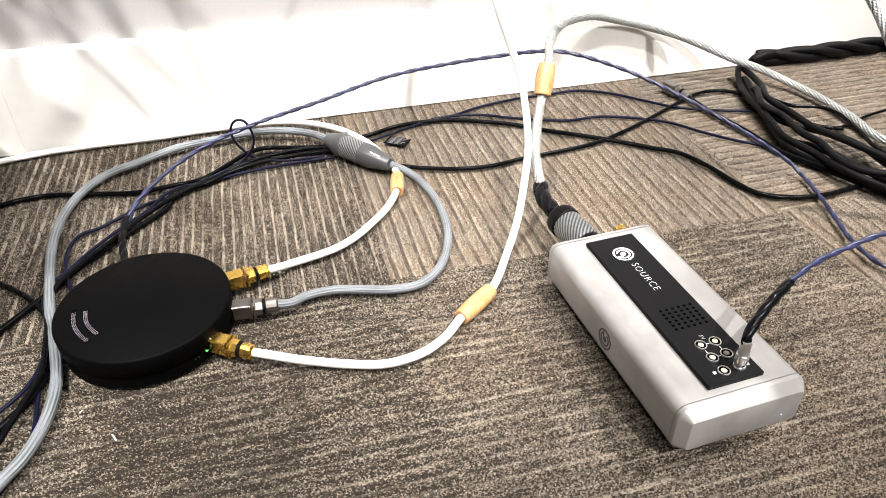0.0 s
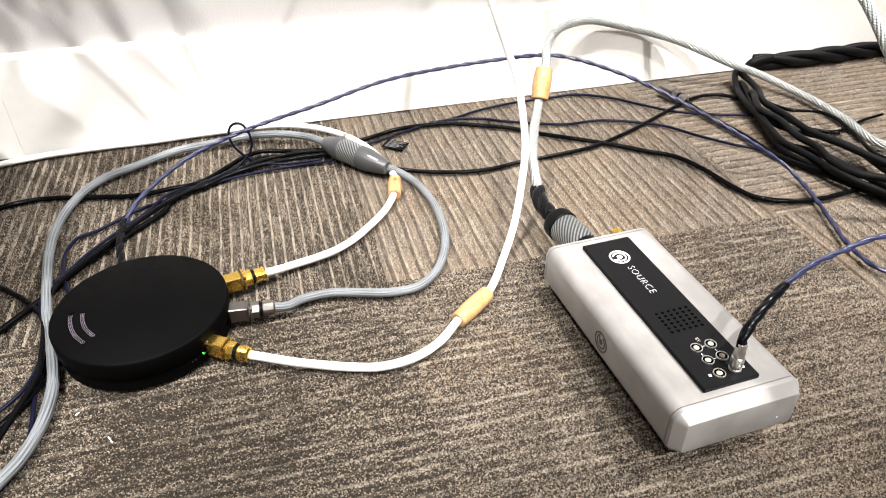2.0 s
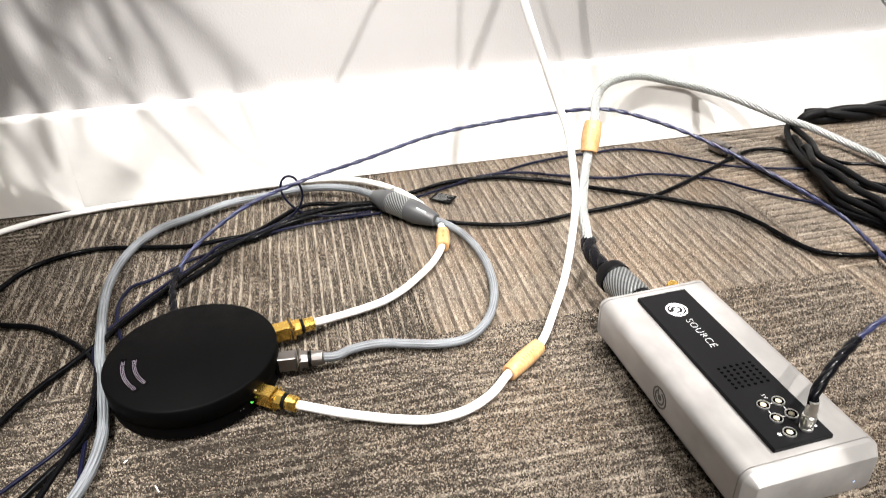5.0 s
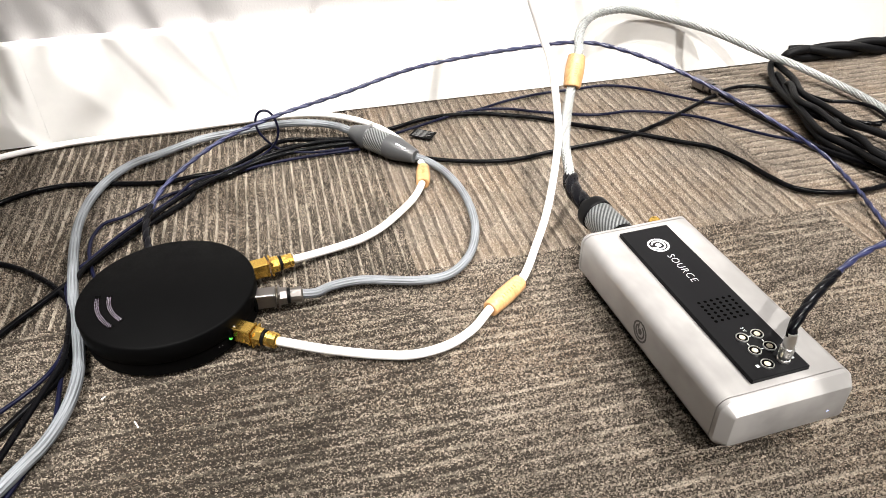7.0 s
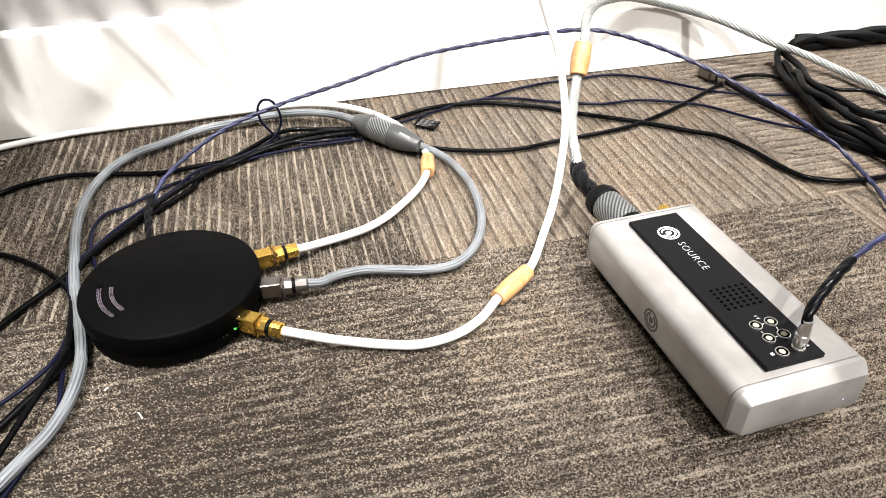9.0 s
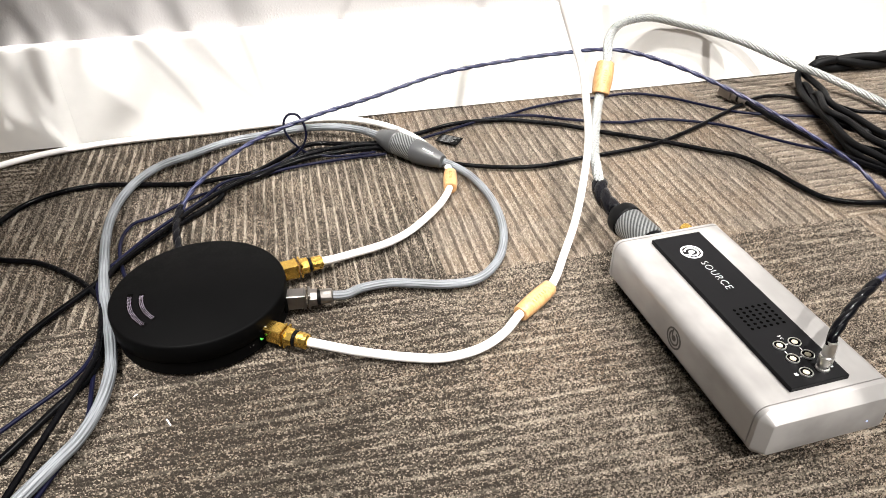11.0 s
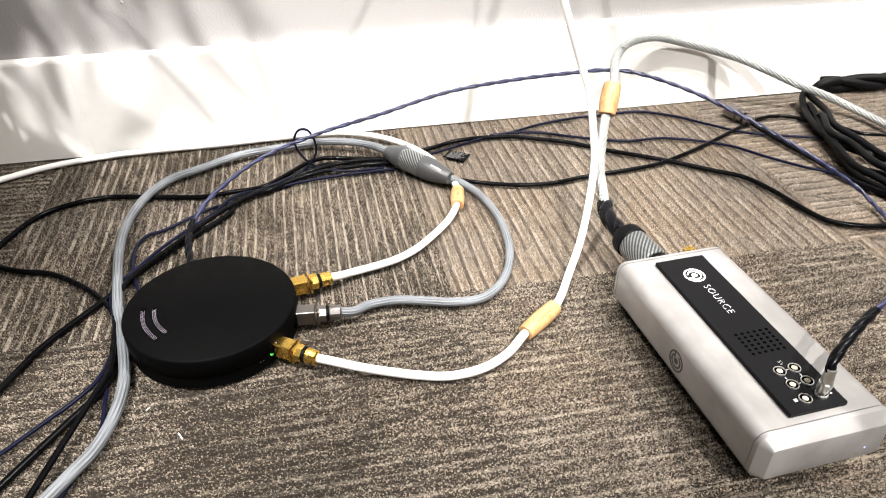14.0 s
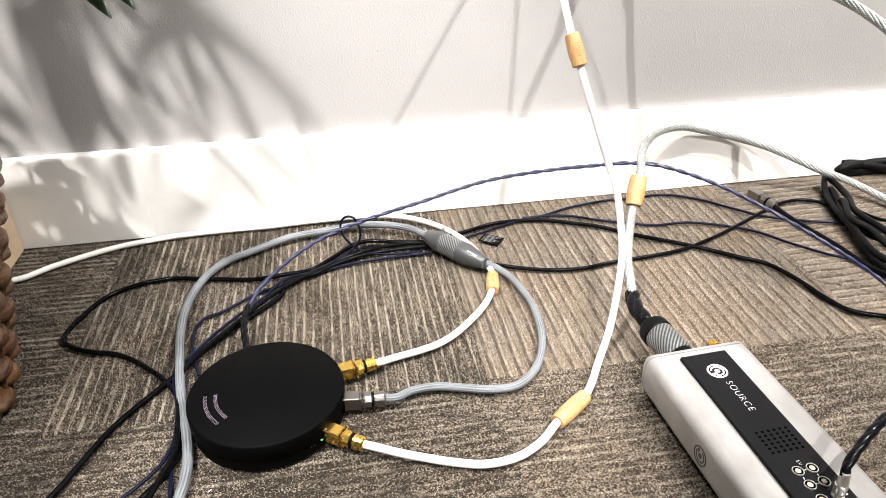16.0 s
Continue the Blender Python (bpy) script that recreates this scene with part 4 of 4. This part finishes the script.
loose_cable("signal_cable", [(0.032, 0.650, 0.0060), (-0.008, 0.649, 0.0060), (-0.038, 0.656, 0.0060), (-0.061, 0.671, 0.0060), (-0.075, 0.668, 0.0210), (-0.085, 0.668, 0.0390), (-0.086, 0.668, 0.0560), (-0.079, 0.668, 0.0660), (-0.068, 0.666, 0.0660), (-0.060, 0.664, 0.0520), (-0.059, 0.662, 0.0360), (-0.066, 0.660, 0.0210), (-0.080, 0.660, 0.0090), (-0.103, 0.639, 0.0090), (-0.136, 0.618, 0.0090)], 0.0017, NAVY_PVC, "thin navy cable standing up in a small loop")
loose_cable("braided_cable", [(0.780, 0.331, 0.0170), (0.752, 0.408, 0.0200), (0.733, 0.459, 0.0220), (0.723, 0.515, 0.0180), (0.722, 0.564, 0.0190), (0.715, 0.610, 0.0220), (0.740, 0.665, 0.0200), (0.754, 0.720, 0.0180), (0.750, 0.737, 0.0220), (0.742, 0.728, 0.0170), (0.730, 0.702, 0.0090), (0.710, 0.659, 0.0110), (0.692, 0.595, 0.0130), (0.683, 0.546, 0.0090), (0.677, 0.500, 0.0100), (0.696, 0.466, 0.0130), (0.713, 0.429, 0.0100), (0.726, 0.374, 0.0090), (0.746, 0.291, 0.0075)], 0.0050, BLACK_BRAID, "thick black braided cable coiled in a heap", sides=12)
loose_cable("braided_cable", [(0.754, 0.345, 0.0090), (0.754, 0.407, 0.0120), (0.754, 0.448, 0.0140), (0.749, 0.496, 0.0100), (0.725, 0.525, 0.0110), (0.699, 0.550, 0.0140), (0.701, 0.585, 0.0120), (0.718, 0.645, 0.0100), (0.737, 0.693, 0.0130), (0.746, 0.715, 0.0090), (0.728, 0.677, 0.0060), (0.711, 0.618, 0.0070), (0.674, 0.531, 0.0090), (0.666, 0.484, 0.0060), (0.675, 0.448, 0.0060), (0.688, 0.400, 0.0090), (0.707, 0.352, 0.0060), (0.736, 0.280, 0.0015)], 0.0050, BLACK_BRAID, "thick black braided cable coiled in a heap", sides=12)
loose_cable("braided_cable", [(0.734, 0.268, 0.0120), (0.701, 0.349, 0.0150), (0.679, 0.403, 0.0170), (0.680, 0.458, 0.0130), (0.670, 0.504, 0.0140), (0.678, 0.549, 0.0170), (0.698, 0.610, 0.0150), (0.725, 0.663, 0.0130), (0.721, 0.649, 0.0210), (0.688, 0.584, 0.0250), (0.698, 0.558, 0.0220), (0.687, 0.495, 0.0240), (0.688, 0.456, 0.0260), (0.685, 0.423, 0.0220), (0.691, 0.389, 0.0230), (0.710, 0.365, 0.0260), (0.738, 0.329, 0.0305)], 0.0050, BLACK_BRAID, "thick black braided cable coiled in a heap", sides=12)
loose_cable("signal_cable", [(0.754, 0.694, 0.0160), (0.743, 0.668, 0.0160), (0.729, 0.627, 0.0160), (0.743, 0.590, 0.0160), (0.780, 0.573, 0.0160), (0.791, 0.549, 0.0160), (0.781, 0.490, 0.0160), (0.768, 0.424, 0.0160), (0.900, 0.330, 0.0100)], 0.0028, BLACK_PVC, "thin black cable lying over the cable heap")
loose_cable("signal_cable", [(0.890, 0.555, 0.0050), (0.841, 0.544, 0.0050), (0.797, 0.527, 0.0050), (0.765, 0.525, 0.0050)], 0.0024, BLACK_PVC, "thin black cable behind the cable heap")

# three braided cables wound together along the wall
rope = thing("twisted_cable", (0.90, 0.72, 0), 0, "thick black braided cables twisted into a rope by the wall", "cable")
tube("strand", [(x - 0.90, y - 0.72, z) for x, y, z in [(0.816, 0.783, 0.0110), (0.849, 0.777, 0.0130), (0.891, 0.771, 0.0140), (0.934, 0.768, 0.0160), (0.984, 0.770, 0.0150), (1.034, 0.771, 0.0150), (1.081, 0.771, 0.0140), (1.170, 0.665, 0.0130)]], 0.0072, BLACK_BRAID, rope, sides=12, twist=(3, 0.0080, 0.21))
tube("loop_end", [(x - 0.90, y - 0.72, z) for x, y, z in [(0.842, 0.772, 0.0215), (0.822, 0.771, 0.0205), (0.806, 0.772, 0.0165), (0.801, 0.773, 0.0115), (0.808, 0.774, 0.0085), (0.842, 0.774, 0.0080)]], 0.0074, BLACK_BRAID, rope, sides=12)

# the stray plug lying by the wall
lead = thing("patch_lead", (0.61, 0.70, 0), 0, "black lead with bare nickel plug lying on the carpet", "cable")
tube("jacket", [(x - 0.61, y - 0.70, z) for x, y, z in [(0.618, 0.683, 0.0080), (0.623, 0.649, 0.0060), (0.628, 0.618, 0.0050), (0.641, 0.549, 0.0050), (0.650, 0.483, 0.0050), (0.673, 0.431, 0.0060), (0.694, 0.382, 0.0060), (0.707, 0.349, 0.0060)]], 0.0042, BLACK_PVC, lead, sides=12)
network_plug(lead, Vector((0.6035 - 0.61, 0.7250 - 0.70, 0.0115)), Vector((0.6200 - 0.61, 0.6760 - 0.70, 0.0085)), NICKEL, "bright nickel plug")


def label_tag():
    ob = thing("label_tag", (0.1415, 0.6690, 0.0), -38, "small black printed label lying on the carpet", "label")
    bm = box_bm((0, 0, 0.0032), (0.034, 0.024, 0.0008), 0.0002, 1)
    part("tag", bm, BLACK_ALLOY, ob)
    lines = bmesh.new()
    for k in range(6):
        box(lines, (-0.002 * (k % 3), 0.0085 - 0.0034 * k, 0.0037), (0.026 - 0.004 * (k % 3), 0.0011, 0.0002))
    part("print", lines, TAG_INK, ob, "rows of small grey print")


label_tag()


# ---- wall plates ----
def plate_bm(w, h, d=0.0065):
    bm = bmesh.new()
    rows = []
    for inset, z in ((0, 0), (0, d * 0.45), (0.0012, d * 0.8), (0.0040, d)):
        rows.append([bm.verts.new((sx * (w / 2 - inset), -z, sy * (h / 2 - inset))) for sx, sy in ((-1, -1), (1, -1), (1, 1), (-1, 1))])
    for a, b in zip(rows, rows[1:]):
        for i in range(4):
            bm.faces.new((a[i], a[(i + 1) % 4], b[(i + 1) % 4], b[i]))
    bm.faces.new(rows[-1])
    bm.faces.new(rows[0][::-1])
    return bm


def receptacle(parent, z, d):
    """One grounded socket face: rounded sides, flat top and bottom, two blades and a round hole."""
    bm = bmesh.new()
    pts = []
    r, flat = 0.0172, 0.0140
    for k in range(40):
        a = 2 * math.pi * k / 40
        pts.append((r * math.cos(a), max(-flat, min(flat, r * math.sin(a)))))
    low = [bm.verts.new((x, -d + 0.0002, z + y)) for x, y in pts]
    top = [bm.verts.new((x * 0.98, -d - 0.0012, z + y * 0.98)) for x, y in pts]
    for i in range(40):
        bm.faces.new((low[i], low[(i + 1) % 40], top[(i + 1) % 40], top[i]))
    bm.faces.new(top)
    face = part("receptacle", bm, SOCKET_GREY, parent, "dark grey socket face")
    holes = bmesh.new()
    y = -d - 0.0012
    box(holes, (-0.0063, y, z - 0.0025), (0.0018, 0.0004, 0.0085))
    box(holes, (0.0063, y, z - 0.0025), (0.0018, 0.0004, 0.0080))
    box(holes, (0.0040, y, z - 0.0030), (0.0046, 0.0004, 0.0018))
    bmesh.ops.create_cone(holes, cap_ends=True, segments=16, radius1=0.0027, radius2=0.0027, depth=0.0004, matrix=pose(0, y, z + 0.0085, 90))
    part("slot", holes, DARK, face)


def outlet(x, z0, label, faces=(1, -1)):
    w, h, d = 0.0794, 0.124, 0.0065
    ob = thing("wall_outlet", (x, WALL_Y, z0 + h / 2), 0, label, "wall outlet", "black outlets along the wall")
    plate = part("plate", plate_bm(w, h), PLATE_BLACK, ob)
    for s in faces:
        receptacle(ob, s * 0.0195, d)
    lathe("screw", [(0.0032, 0), (0.0030, 0.0010), (0.0015, 0.0014)], SOCKET_GREY, ob, pose(0, -d, 0, 90), 14)
    return ob


outlet(-0.1410, 0.3900, "black duplex wall outlet with both sockets empty")
outlet(0.3670, 0.3900, "black duplex wall outlet with silver cord plugged in")
outlet(0.9820, 0.3870, "black duplex wall outlet near the cable heap")


def data_plate():
    w, h, d = 0.0700, 0.1143, 0.0060
    ob = thing("data_plate", (0.2075, WALL_Y, 0.3985 + h / 2), 0, "white wall plate with network jacks", "wall plate")
    part("plate", plate_bm(w, h, d), PLATE_WHITE, ob)
    strip = part("jack_strip", box_bm((0.001, -d - 0.0006, 0.001), (0.0155, 0.0016, 0.066), 0.0003, 1), PLATE_WHITE, ob)
    jack = bmesh.new()
    box(jack, (0.001, -d - 0.0015, -0.0170), (0.0120, 0.0004, 0.0075))
    box(jack, (0.001, -d - 0.0015, -0.0220), (0.0065, 0.0004, 0.0035))
    part("jack", jack, DARK, strip, "dark empty jack opening")
    lathe("screw", [(0.0030, 0), (0.0028, 0.0008), (0.0010, 0.0012)], NICKEL, ob, pose(0.001, -d, -0.0400, 90), 14)


data_plate()


# ---- planter ----
BASKET = (-0.640, 0.396)


def basket():
    ob = thing("basket_planter", (*BASKET, 0), 0, "dark brown woven wicker basket standing on the carpet", "basket")
    wide = lambda z: 0.167 + 0.225 * z
    stakes = 44
    for row in range(18):
        z = 0.014 + 0.0208 * row
        pts = []
        for k in range(stakes * 4):
            a = 2 * math.pi * k / (stakes * 4)
            r = wide(z) + 0.0070 * math.sin(a * stakes / 2 + math.pi * row)
            pts.append((r * math.cos(a), r * math.sin(a), z + 0.003 * math.sin(a * stakes / 2)))
        pts.append(pts[0])
        tube("weave", pts, 0.0048, WICKER, ob, sides=8, step=0.010, squash=2.0)
    for k in range(stakes):
        a = 2 * math.pi * (k + 0.5) / stakes
        tube("stake", [(wide(z) * math.cos(a), wide(z) * math.sin(a), z) for z in (0.004, 0.1, 0.2, 0.3, 0.385)], 0.0042, WICKER, ob, sides=6, step=0.03)
    for s in (0, 1):
        pts = []
        for k in range(61):
            a = 2 * math.pi * k / 60
            pts.append(((wide(0.37) + 0.006 * math.cos(10 * a + math.pi * s)) * math.cos(a), (wide(0.37) + 0.006 * math.cos(10 * a + math.pi * s)) * math.sin(a), 0.392 + 0.010 * math.sin(10 * a + math.pi * s)))
        tube("rim", pts, 0.008, WICKER, ob, sides=8, step=0.010)
    lathe("liner", [(0.140, 0.004), (0.152, 0.01), (0.236, 0.36), (0.226, 0.36), (0.0, 0.33)], SOIL, ob, None, 40, "dark soil inside")
    return ob


basket()


def leaf_mesh(points, width, parent, twist=0.0):
    """A long folded leaf along a curved rib, tapered to a point."""
    line, s = glide(points, 0.012)
    tan = np.gradient(line, axis=0)
    tan /= np.linalg.norm(tan, axis=1)[:, None]
    side = np.cross(tan, (0, 0, 1.0))
    side /= np.maximum(1e-6, np.linalg.norm(side, axis=1))[:, None]
    up = np.cross(side, tan)
    side, up = side * math.cos(twist) + up * math.sin(twist), up * math.cos(twist) - side * math.sin(twist)
    bm = bmesh.new()
    rows = []
    for i, (p, d, n) in enumerate(zip(line, side, up)):
        t = s[i] / s[-1]
        w = width * max(0.03, min(1.0, 0.16 + 1.7 * t) * min(1.0, (1.0 - t) * 9.0) ** 0.65)
        rows.append([bm.verts.new(p + d * w * k + n * (0.35 * w * abs(k) - 0.001 * (1 - abs(k)) * b)) for b, ks in ((0, (-1, -0.5, 0, 0.5, 1)),) for k in ks])
    for a, b in zip(rows, rows[1:]):
        for i in range(4):
            bm.faces.new((a[i], a[i + 1], b[i + 1], b[i]))
    bmesh.ops.solidify(bm, geom=bm.faces[:], thickness=0.0006)
    return part("leaf", bm, LEAF, parent, smooth=True)


def plant():
    ob = thing("potted_plant", (*BASKET, 0.34), 0, "green plant with long drooping strap leaves in the basket", "plant")
    rng = random.Random(4)
    stems = [(0.02, 0.03, 0.62), (-0.07, -0.04, 0.50), (0.08, -0.06, 0.44), (0.05, 0.08, 0.34)]
    for sx, sy, h in stems:
        tube("stem", [(sx * 0.4, sy * 0.4, -0.02), (sx * 0.7, sy * 0.8, h * 0.5), (sx, sy, h)], 0.012, BEIGE, ob, "woody cane stem", sides=10, step=0.03)
        for k in range(2):
            a = 2.4 * k + rng.uniform(-0.3, 0.3)
            reach, lift, drop = rng.uniform(0.24, 0.40), rng.uniform(0.10, 0.24), rng.uniform(0.12, 0.42)
            c, d = math.cos(a), math.sin(a)
            if sy + BASKET[1] + reach * d > 0.76:
                reach = (0.76 - sy - BASKET[1]) / d
            b = h - 0.05 * rng.random()
            leaf_mesh([(sx, sy, b), (sx + 0.35 * reach * c, sy + 0.35 * reach * d, b + lift), (sx + 0.75 * reach * c, sy + 0.75 * reach * d, b + lift * 0.55), (sx + reach * c, sy + reach * d, b + lift - drop)], rng.uniform(0.009, 0.014), ob)
    base = Vector((*BASKET, 0.34))
    # the drooping leaves that reach out over the carpet
    for tip, w in (((-0.2285, 0.3750, 0.4280), 0.0230), ((-0.2400, 0.3465, 0.4275), 0.0230), ((-0.2340, 0.5000, 0.4310), 0.0110), ((-0.1930, 0.4900, 0.4800), 0.0100)):
        t = Vector(tip) - base
        leaf_mesh([(0.03, 0.0, 0.46), (t.x * 0.40, t.y * 0.45, 0.62), (t.x - 0.190, t.y * 0.9 + 0.01, t.z + 0.27), (t.x - 0.078, t.y + 0.02, t.z + 0.105), tuple(t)], w, ob, 1.35)
    # unseen low leaves between the canes and the wall, placed to cast its leaf shadows
    for mid, tip, w in (
        ((-0.421, 0.536, 0.838), (-0.351, 0.593, 0.641), 0.009),
        ((-0.436, 0.536, 0.827), (-0.385, 0.593, 0.602), 0.009),
        ((-0.553, 0.536, 0.809), (-0.495, 0.593, 0.581), 0.014),
        ((-0.542, 0.536, 0.792), (-0.472, 0.593, 0.584), 0.010),
        ((-0.585, 0.536, 0.765), (-0.544, 0.593, 0.581), 0.015),
        ((-0.465, 0.536, 0.747), (-0.447, 0.593, 0.577), 0.008),
        ((-0.463, 0.536, 0.856), (-0.361, 0.593, 0.716), 0.012),
        ((-0.58, 0.536, 0.807), (-0.584, 0.593, 0.651), 0.009),
        ((-0.483, 0.526, 0.717), (-0.452, 0.583, 0.548), 0.016),
        ((-0.52, 0.526, 0.682), (-0.493, 0.583, 0.502), 0.010),
        ((-0.552, 0.526, 0.704), (-0.584, 0.583, 0.527), 0.020),
        ((-0.576, 0.526, 0.692), (-0.616, 0.583, 0.509), 0.020),
        ((-0.415, 0.526, 0.627), (-0.431, 0.583, 0.47), 0.008),
        ((-0.477, 0.536, 0.848), (-0.411, 0.593, 0.698), 0.012),
        ((-0.454, 0.547, 0.917), (-0.343, 0.604, 0.756), 0.010),
        ((-0.481, 0.547, 0.85), (-0.438, 0.604, 0.7), 0.013),
        ((-0.441, 0.547, 0.853), (-0.355, 0.604, 0.692), 0.014),
        ((-0.486, 0.547, 0.896), (-0.436, 0.604, 0.749), 0.010),
    ):
        a, b = Vector(mid) - base, Vector(tip) - base
        leaf_mesh([(0.02, 0.05, 0.63), (a.x * 0.5 + 0.01, a.y * 0.6 + 0.02, max(a.z + 0.10, 0.60)), tuple(a), tuple(a.lerp(b, 0.55) + Vector((0, 0, 0.006))), tuple(b)], w * 0.72, ob, 0.6)
    return ob


plant()

stand = thing("wooden_block", (-0.640, 0.725, 0), 0, "plain beige wooden block behind the basket by the wall", "block")
part("block", box_bm((0, 0, 0.052), (0.128, 0.12, 0.104), 0.002), BEIGE, stand)


# ---- crumbs on the carpet ----
def crumb(x, y, length, turn):
    bm = box_bm((0, 0, 0.0036), (length, 0.0011, 0.0009), 0.0003, 1)
    bm.transform(pose(x, y, 0, 0, 0, turn))
    return tagged(part("lint", bm, INK), "tiny white shred of lint on the carpet", "lint", "shreds of lint")


crumb(-0.2017, 0.2100, 0.0090, -62)
crumb(-0.2330, 0.2480, 0.0040, 40)


# ---- carpet tiles ----
def pile_mesh(name, n, fine):
    """One 50 cm tile: rows of small loops in relief, or a plain bevelled slab where it is far off."""
    side = 0.4992
    if not fine:
        data = bpy.data.meshes.new(name)
        bm = box_bm((0, 0, -0.003), (side, side, 0.006), 0.001, 1)
        bm.to_mesh(data)
        bm.free()
    else:
        rng = np.random.default_rng(5)
        g = np.linspace(-side / 2, side / 2, n)
        u, v = np.meshgrid(g, g, indexing="ij")
        pitch, loop = PITCH, 0.0030
        row = np.floor(u / pitch).astype(int)
        ph = rng.random(400)[row + 200] * 6.28
        drift = 0.0007 * np.sin(v * 37 + ph) + 0.0004 * np.sin(v * 91 + 2 * ph)
        tall = rng.random((400, 400))[row + 200, np.floor(v / loop + ph / 6.28 * 3).astype(int) % 400]
        across = np.sin(math.pi * (u + drift) / pitch) ** 2
        along_row = np.sin(math.pi * (v / loop + ph / 6.28 * 3)) ** 2
        h = across ** 0.7 * (0.45 + 0.55 * along_row) * (0.65 + 0.50 * tall)
        z = -0.0050 + 0.0052 * h + 0.0007 * rng.random(u.shape)
        edge = np.minimum(side / 2 - np.abs(u), side / 2 - np.abs(v))
        z -= 0.0016 * np.clip(1 - edge / 0.0022, 0, 1)
        verts = np.stack([u, v, z], 2).reshape(-1, 3)
        i = np.arange(n - 1)
        a = (i[:, None] * n + i[None, :]).ravel()
        quads = np.stack([a, a + n, a + n + 1, a + 1], 1)
        data = bpy.data.meshes.new(name)
        data.vertices.add(len(verts))
        data.vertices.foreach_set("co", verts.ravel())
        data.loops.add(quads.size)
        data.loops.foreach_set("vertex_index", quads.ravel())
        data.polygons.add(len(quads))
        data.polygons.foreach_set("loop_start", np.arange(0, quads.size, 4))
        data.polygons.foreach_set("loop_total", np.full(len(quads), 4))
        data.update(calc_edges=True)
        data.polygons.foreach_set("use_smooth", [True] * len(quads))
    data.materials.append(CARPET)
    return data


FINE, COARSE, PLAIN = pile_mesh("carpet_pile", 480, True), pile_mesh("carpet_pile", 280, True), pile_mesh("carpet_slab", 0, False)
SEAM_X, SEAM_Y = 0.068, 0.360
TURNED = {(-2, 0): 90, (-1, 0): 0, (0, 0): 0, (1, 0): 90, (-2, -1): 90, (-1, -1): 90, (0, -1): 90, (1, -1): 0}
# pale yarn; at (1, 0) and (1, -1) it stands in for strong light
PALE_TILES = {(0, 0), (1, 0), (1, -1), (3, -2), (-3, -4), (2, -5)}
for i in range(-5, 6):
    for j in range(-7, 1):
        near = (i, j) in TURNED
        tile = new("carpet_tile", (FINE if i in (-1, 0) else COARSE) if near else PLAIN)
        tile.parent = floor
        if j < 0 or i >= 0:
            tile.material_slots[0].link = "OBJECT"
            tile.material_slots[0].material = CARPET_PALE if (i, j) in PALE_TILES else CARPET_MID if (i == 0 or (i * 5 + j * 3) % 4 == 1) else CARPET_DIM
        turn = TURNED.get((i, j), 90 * ((i + j) % 2)) + (180 if (i * 3 + j) % 2 else 0)
        tile.matrix_basis = pose(SEAM_X + 0.25 + 0.497 * i, SEAM_Y + 0.25 + 0.497 * j, 0, 0, 0, turn)
